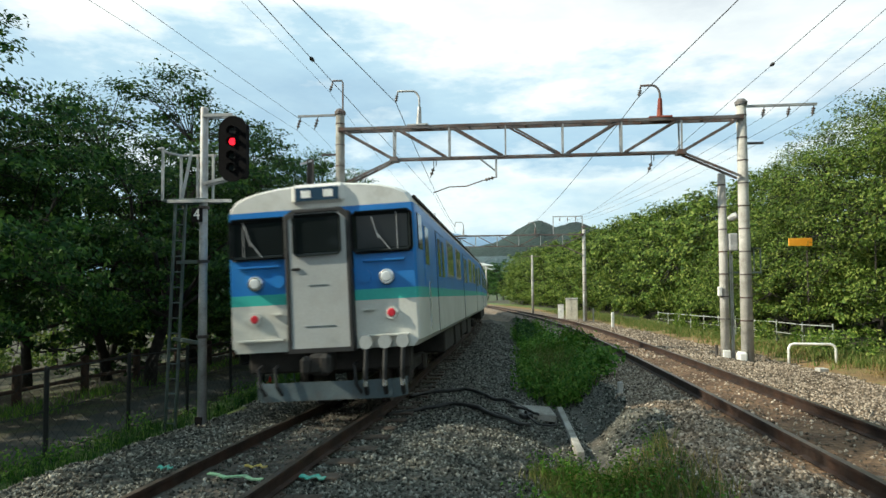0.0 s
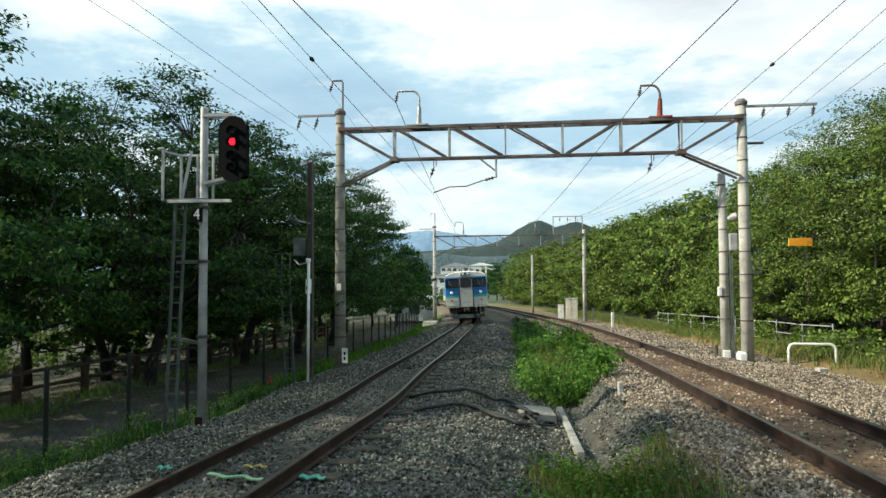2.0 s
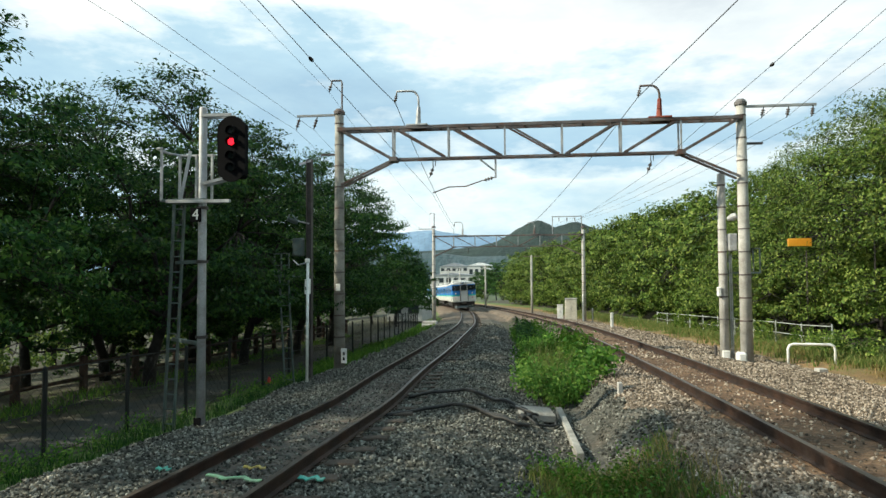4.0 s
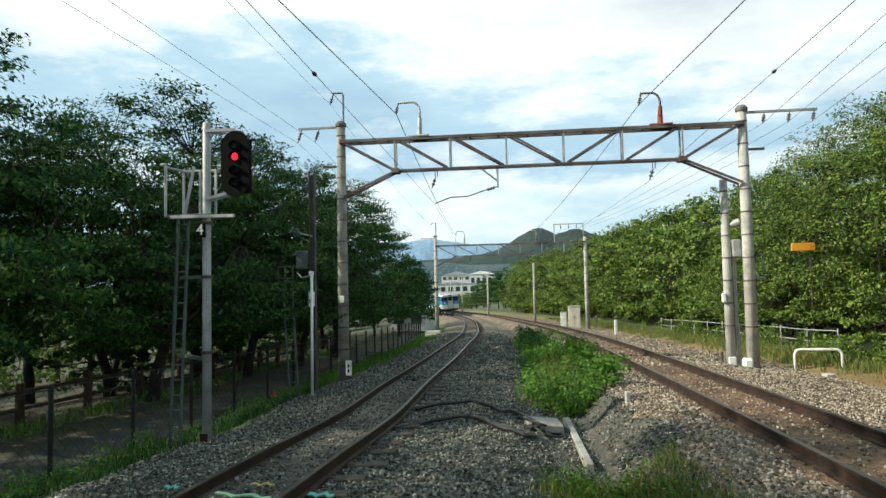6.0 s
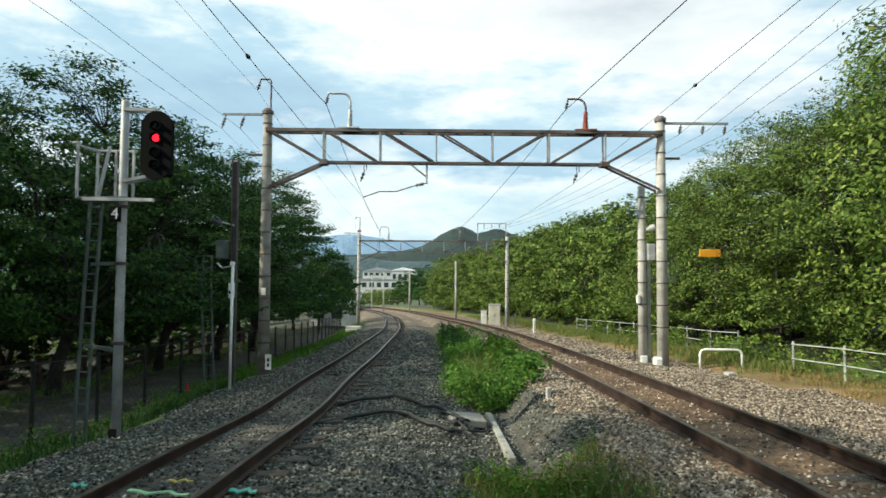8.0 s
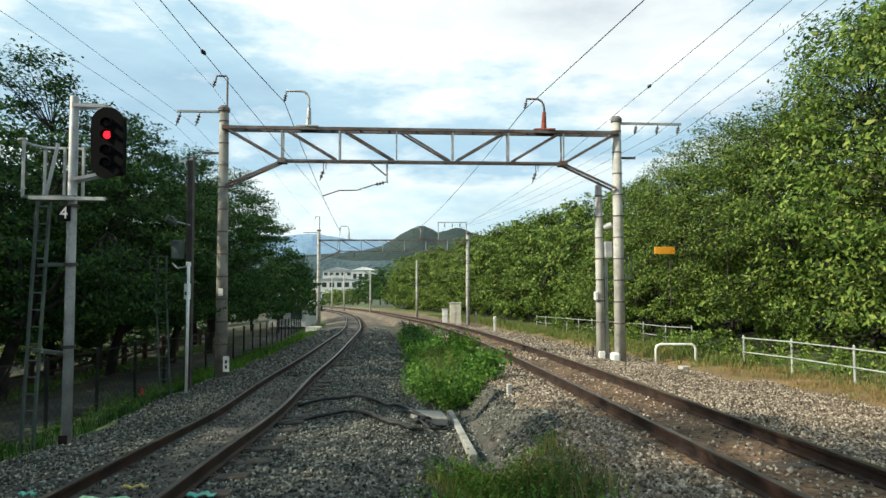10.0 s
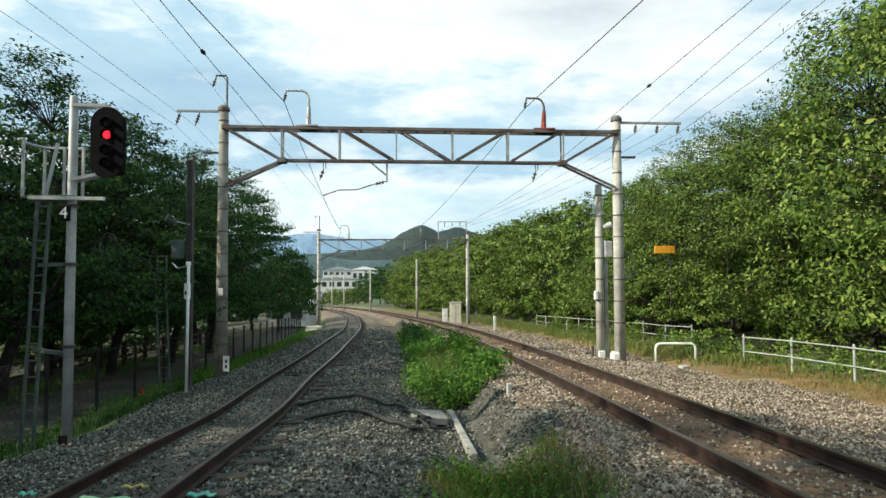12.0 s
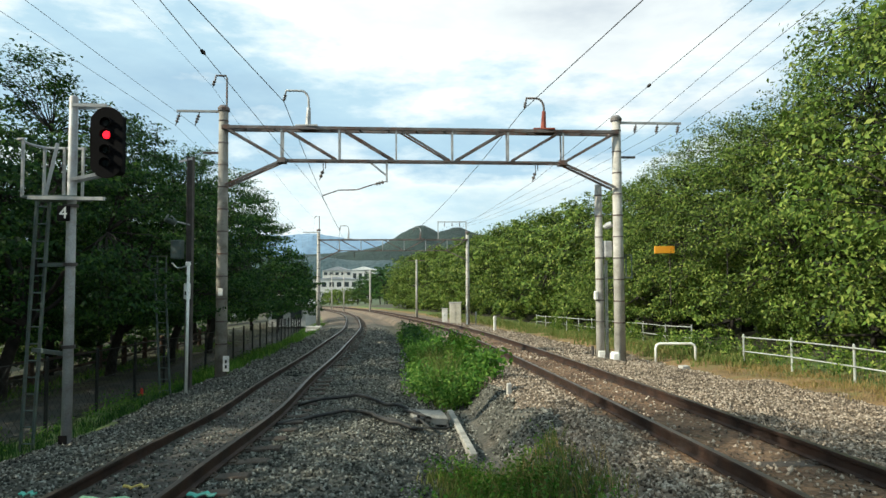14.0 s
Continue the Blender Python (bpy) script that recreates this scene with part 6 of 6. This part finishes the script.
# ------------------------------------------------------------------ loose stones of the ballast
def stone_mat(name, cols, rough=0.95):
    m = bpy.data.materials.new(name)
    m.use_nodes = True
    n, l = m.node_tree.nodes, m.node_tree.links
    p = n["Principled BSDF"]
    p.inputs["Roughness"].default_value, p.inputs["Specular IOR Level"].default_value = rough, 0.3
    g = n.new("ShaderNodeNewGeometry")
    r = n.new("ShaderNodeValToRGB")
    cols = sorted(cols)
    r.color_ramp.elements[0].color, r.color_ramp.elements[1].color = (*cols[0], 1), (*cols[-1], 1)
    for k, c in enumerate(cols[1:-1]):
        r.color_ramp.elements.new((k + 1) / (len(cols) - 1)).color = (*c, 1)
    l.new(g.outputs["Random Per Island"], r.inputs["Fac"])
    co = n.new("ShaderNodeTexCoord")
    t = n.new("ShaderNodeTexNoise")
    t.inputs["Scale"].default_value, t.inputs["Detail"].default_value = 45, 4
    l.new(co.outputs["Object"], t.inputs["Vector"])
    mx = n.new("ShaderNodeMixRGB")
    mx.blend_type, mx.inputs["Fac"].default_value = "OVERLAY", 0.5
    l.new(r.outputs["Color"], mx.inputs["Color1"])
    l.new(t.outputs["Fac"], mx.inputs["Color2"])
    l.new(mx.outputs[0], p.inputs["Base Color"])
    return m


# Stones in two tones: the left's shade, the right's sunlight put into colour.
M_STONES = stone_mat("ballast_stones", ((0.010, 0.010, 0.008), (0.180, 0.176, 0.150), (0.036, 0.036, 0.029), (0.060, 0.060, 0.049), (0.097, 0.096, 0.080), (0.29, 0.284, 0.248)))
M_STONES_SUNLIT = stone_mat("sunlit_tan_stones", ((0.035, 0.026, 0.019), (0.36, 0.292, 0.228), (0.10, 0.076, 0.055), (0.165, 0.128, 0.094), (0.24, 0.190, 0.143), (0.46, 0.390, 0.315)))


def scatter_stones(name, count, allowed, y0, y1, size, material, label, seed):
    rng = np.random.default_rng(seed)
    base = np.array(((1, 0, 0), (-1, 0, 0), (0, 1, 0), (0, -1, 0), (0, 0, 1), (0, 0, -1)), float)
    tris = np.array(((0, 2, 4), (2, 1, 4), (1, 3, 4), (3, 0, 4), (2, 0, 5), (1, 2, 5), (3, 1, 5), (0, 3, 5)))
    places = []
    while len(places) < count:
        y = y0 + (y1 - y0) * rng.random() ** 1.7
        x = left_x(y) - 3.2 + rng.random() * (right_x(y) + 5.0 - left_x(y) + 3.2)
        zn = zone(x, y)
        if zn not in allowed or (zn in (2, 8) and rng.random() < (0.62 if zn == 2 else 0.86)):
            continue
        if abs(abs(x - left_x(y)) - 0.566) < 0.055 or abs(abs(x - right_x(y)) - 0.566) < 0.055:
            continue
        places.append((x, y, ground_z(x, y)))
    c = np.array(places)
    n = len(c)
    s = size * rng.uniform(0.55, 1.35, (n, 1, 1)) * rng.uniform(0.65, 1.25, (n, 1, 3))
    v = base[None] * s * (1 + rng.normal(0, 0.22, (n, 6, 1)))
    v += rng.normal(0, size * 0.14, (n, 6, 3))
    a = rng.uniform(0, 2 * pi, (n, 3))
    for i, j, k in ((0, 1, 0), (1, 2, 1), (0, 2, 2)):
        ca, sa = np.cos(a[:, k])[:, None], np.sin(a[:, k])[:, None]
        p, q = v[:, :, i].copy(), v[:, :, j].copy()
        v[:, :, i], v[:, :, j] = p * ca - q * sa, p * sa + q * ca
    v += (c + np.array((0, 0, size * 0.25)))[:, None, :]
    f = (tris[None] + (np.arange(n) * 6)[:, None, None]).reshape(-1, 3)
    me = bpy.data.meshes.new(name)
    me.vertices.add(n * 6)
    me.vertices.foreach_set("co", v.astype(np.float32).ravel())
    me.loops.add(len(f) * 3)
    me.loops.foreach_set("vertex_index", f.astype(np.int32).ravel())
    me.polygons.add(len(f))
    me.polygons.foreach_set("loop_start", np.arange(0, len(f) * 3, 3, dtype=np.int32))
    me.update(calc_edges=True)
    me.materials.append(material)
    tagged(new(name, me), label, "ballast stones", kind="stuff")


scatter_stones("far_ballast_stones", 12000, (0, 2), 17, 46, 0.034, M_STONES, "loose grey-brown crushed ballast stones", 13)
scatter_stones("far_sunlit_stones", 11000, (1, 8), 17, 46, 0.034, M_STONES_SUNLIT, "loose tan crushed ballast stones in a sunlit tone", 14)
scatter_stones("ballast_stones", 46000, (0, 2), 4.2, 19, 0.0215, M_STONES, "loose grey-brown crushed ballast stones", 3)
scatter_stones("sunlit_tan_stones", 42000, (1, 8), 4.2, 19, 0.0215, M_STONES_SUNLIT, "loose tan crushed ballast stones in a sunlit tone", 4)


# ------------------------------------------------------------------ grass and weeds
def blades(name, spots, per, spread, height, width, material, label, seed):
    """Tufts of bent blades on the ground."""
    rng = np.random.default_rng(seed)
    n = len(spots) * per
    c = np.repeat(np.array([(x, y, ground_z(x, y) - 0.02) for x, y, _ in spots]), per, axis=0)
    hs = np.repeat(np.array([h for _, _, h in spots]), per)[:, None] * height * rng.uniform(0.5, 1.2, (n, 1))
    c = c + np.concatenate((rng.normal(0, spread, (n, 2)), np.zeros((n, 1))), axis=1)
    a = rng.uniform(0, 2 * pi, (n, 1))
    side = np.concatenate((np.cos(a), np.sin(a), np.zeros((n, 1))), axis=1) * width
    b = rng.uniform(0, 2 * pi, (n, 1))
    bend = np.concatenate((np.cos(b), np.sin(b), np.zeros((n, 1))), axis=1) * hs * rng.uniform(0.15, 0.6, (n, 1))
    up = np.concatenate((np.zeros((n, 2)), hs), axis=1)
    mid = c + up * 0.6 + bend * 0.35
    verts = np.stack((c - side, c + side, mid + side * 0.7, mid - side * 0.7, c + up + bend + side * 0.12, c + up + bend - side * 0.12), axis=1).reshape(-1, 3)
    i = np.arange(n)[:, None] * 6
    faces = np.concatenate((i + np.array((0, 1, 2, 3)), i + np.array((3, 2, 4, 5))), axis=1).reshape(-1, 4)
    tagged(new(name, quads_mesh(name, verts, faces, material)), label, "grass", kind="stuff")


def spots(n, y0, y1, off, half, seed, h=(0.6, 1.2), power=1.4):
    r = random.Random(seed)
    out = []
    for _ in range(n):
        y = y0 + (y1 - y0) * r.random() ** power
        out.append((off(y) + r.triangular(-half, half, 0), y, r.uniform(*h)))
    return out


# Near verge wears the shade-toned leaf colour, far verge a sun-bright one.
blades("verge_grass", spots(900, 5, 55, lambda y: verge_x(y) - 3.6, 0.8, 1), 12, 0.09, 0.22, 0.007, M_LEAF_SHADE, "low green grass along the footpath fence", 1)
blades("far_verge_grass", spots(700, 18, 60, lambda y: verge_x(y) - 3.4, 1.0, 7), 12, 0.12, 0.26, 0.012, M_WEED, "low green grass along the first track", 8)
blades("ditch_grass", spots(420, 5.0, 7.7, lambda y: ditch_x(y) + 0.05, 0.9, 2, power=1.0), 16, 0.08, 0.20, 0.006, M_GRASS, "tall green and straw grass in the ditch", 2)
blades("dry_grass", spots(1300, 6, 30, lambda y: right_x(y) + 5.7, 1.3, 3), 12, 0.12, 0.13, 0.007, M_DRYGRASS, "straw-coloured and green grass along the railing", 3)
blades("bank_grass", spots(1500, 17, 75, lambda y: right_x(y) + 5.9, 1.9, 4, power=1.2), 12, 0.16, 0.26, 0.014, M_GRASS, "yellow-green grass at the foot of the trees", 4)
blades("shade_grass", spots(500, 6, 40, lambda y: verge_x(y) - 8.2, 1.2, 5), 10, 0.12, 0.2, 0.009, M_WEED, "sparse shaded grass behind the footpath", 5)


def weeds(name, spots_, leaves, size, material, label, seed, tall):
    """Leafy weeds: stalks with many small leaves."""
    rng = np.random.default_rng(seed)
    tips = []
    bm = bmesh.new()
    for x, y, h in spots_:
        z = ground_z(x, y)
        top = Vector((x + rng.normal(0, 0.07), y + rng.normal(0, 0.07), z + h * tall))
        tube(bm, [(x, y, z - 0.05), (x * 0.5 + top.x * 0.5, y * 0.5 + top.y * 0.5, z + h * tall * 0.5), top], [0.008, 0.006, 0.003], 4, False)
        for k in (0.35, 0.55, 0.7, 0.85, 0.97):
            p = Vector((x, y, z)).lerp(top, k)
            tips.append((p.x, p.y, p.z, 0.10))
    t = thing(name, Matrix.Identity(4), label, "weeds", kind="stuff")
    part("stalks", bm, M_WEED, t)
    v, f = leaf_cloud(tips, leaves, size, 1.0, rng, 0.7)
    o = new("leaves", quads_mesh("leaves", v, f, material))
    o.parent = t


weeds("weed_patch", spots(330, 12.6, 20, lambda y: ditch_x(y) + 0.15, 1.05, 21, (0.5, 1.15), 1.0), 15000, 0.045, M_WEED, "dense bright green leafy weeds filling the ditch", 6, 0.62)
weeds("far_weed_patch", spots(160, 20, 33, lambda y: ditch_x(y) + 0.1, 0.8, 22, (0.5, 1.2), 1.0), 6500, 0.06, M_WEED, "dense green leafy weeds in the ditch", 7, 0.6)
weeds("tall_weeds", spots(26, 24, 34, lambda y: ditch_x(y) - 0.1, 0.5, 23, (0.8, 1.2), 1.0), 2200, 0.06, M_LEAF_SHADE, "tall dark green weeds in the ditch", 9, 0.95)
weeds("near_weeds", spots(110, 5.2, 7.7, lambda y: ditch_x(y) + 0.0, 0.9, 24, (0.4, 1.0), 1.0), 4200, 0.028, M_WEED, "low green weeds mixed with grass in the ditch", 10, 0.30)
weeds("fence_weeds", spots(120, 9, 40, lambda y: right_x(y) + 6.6, 0.9, 25, (0.5, 1.1), 1.3), 7000, 0.05, M_LEAF_SUN, "leafy weeds growing through the railing", 11, 0.7)
weeds("path_weeds", spots(90, 7, 30, lambda y: verge_x(y) - 3.9, 0.5, 26, (0.5, 1.1), 1.3), 3600, 0.03, M_WEED, "leafy green weeds along the wire fence", 12, 0.34)
weeds("broad_weeds", spots(60, 12.8, 19, lambda y: ditch_x(y) + 0.35, 0.9, 27, (0.6, 1.1), 1.0), 1500, 0.085, M_WEED, "broad-leaved bright weeds in the ditch", 15, 0.6)
blades("weed_stalks", spots(120, 13, 17.5, lambda y: ditch_x(y) + 0.0, 0.45, 28, (0.8, 1.2), 1.0), 8, 0.06, 0.85, 0.008, M_GRASS, "pale upright stalks among the weeds", 16)
blades("near_straw", spots(110, 5.0, 7.6, lambda y: ditch_x(y) + 0.2, 0.9, 29, (0.6, 1.2), 1.0), 10, 0.07, 0.26, 0.005, M_DRYGRASS, "straw-coloured grass mixed in the ditch", 17)


def motions():
    walk(cam, [(t, pose(x, y, z, 90 + p, r, w)) for t, x, y, z, w, p, r in CAM_ROWS], ((0.0, EXPOSURE, 6550, 4), (14.0, EXPOSURE, 6550, 4)))
    for k, car in enumerate(CARS):
        walk(car, [(i * 0.5, car_pose(i * 0.5, k)) for i in range(29)])


motions()
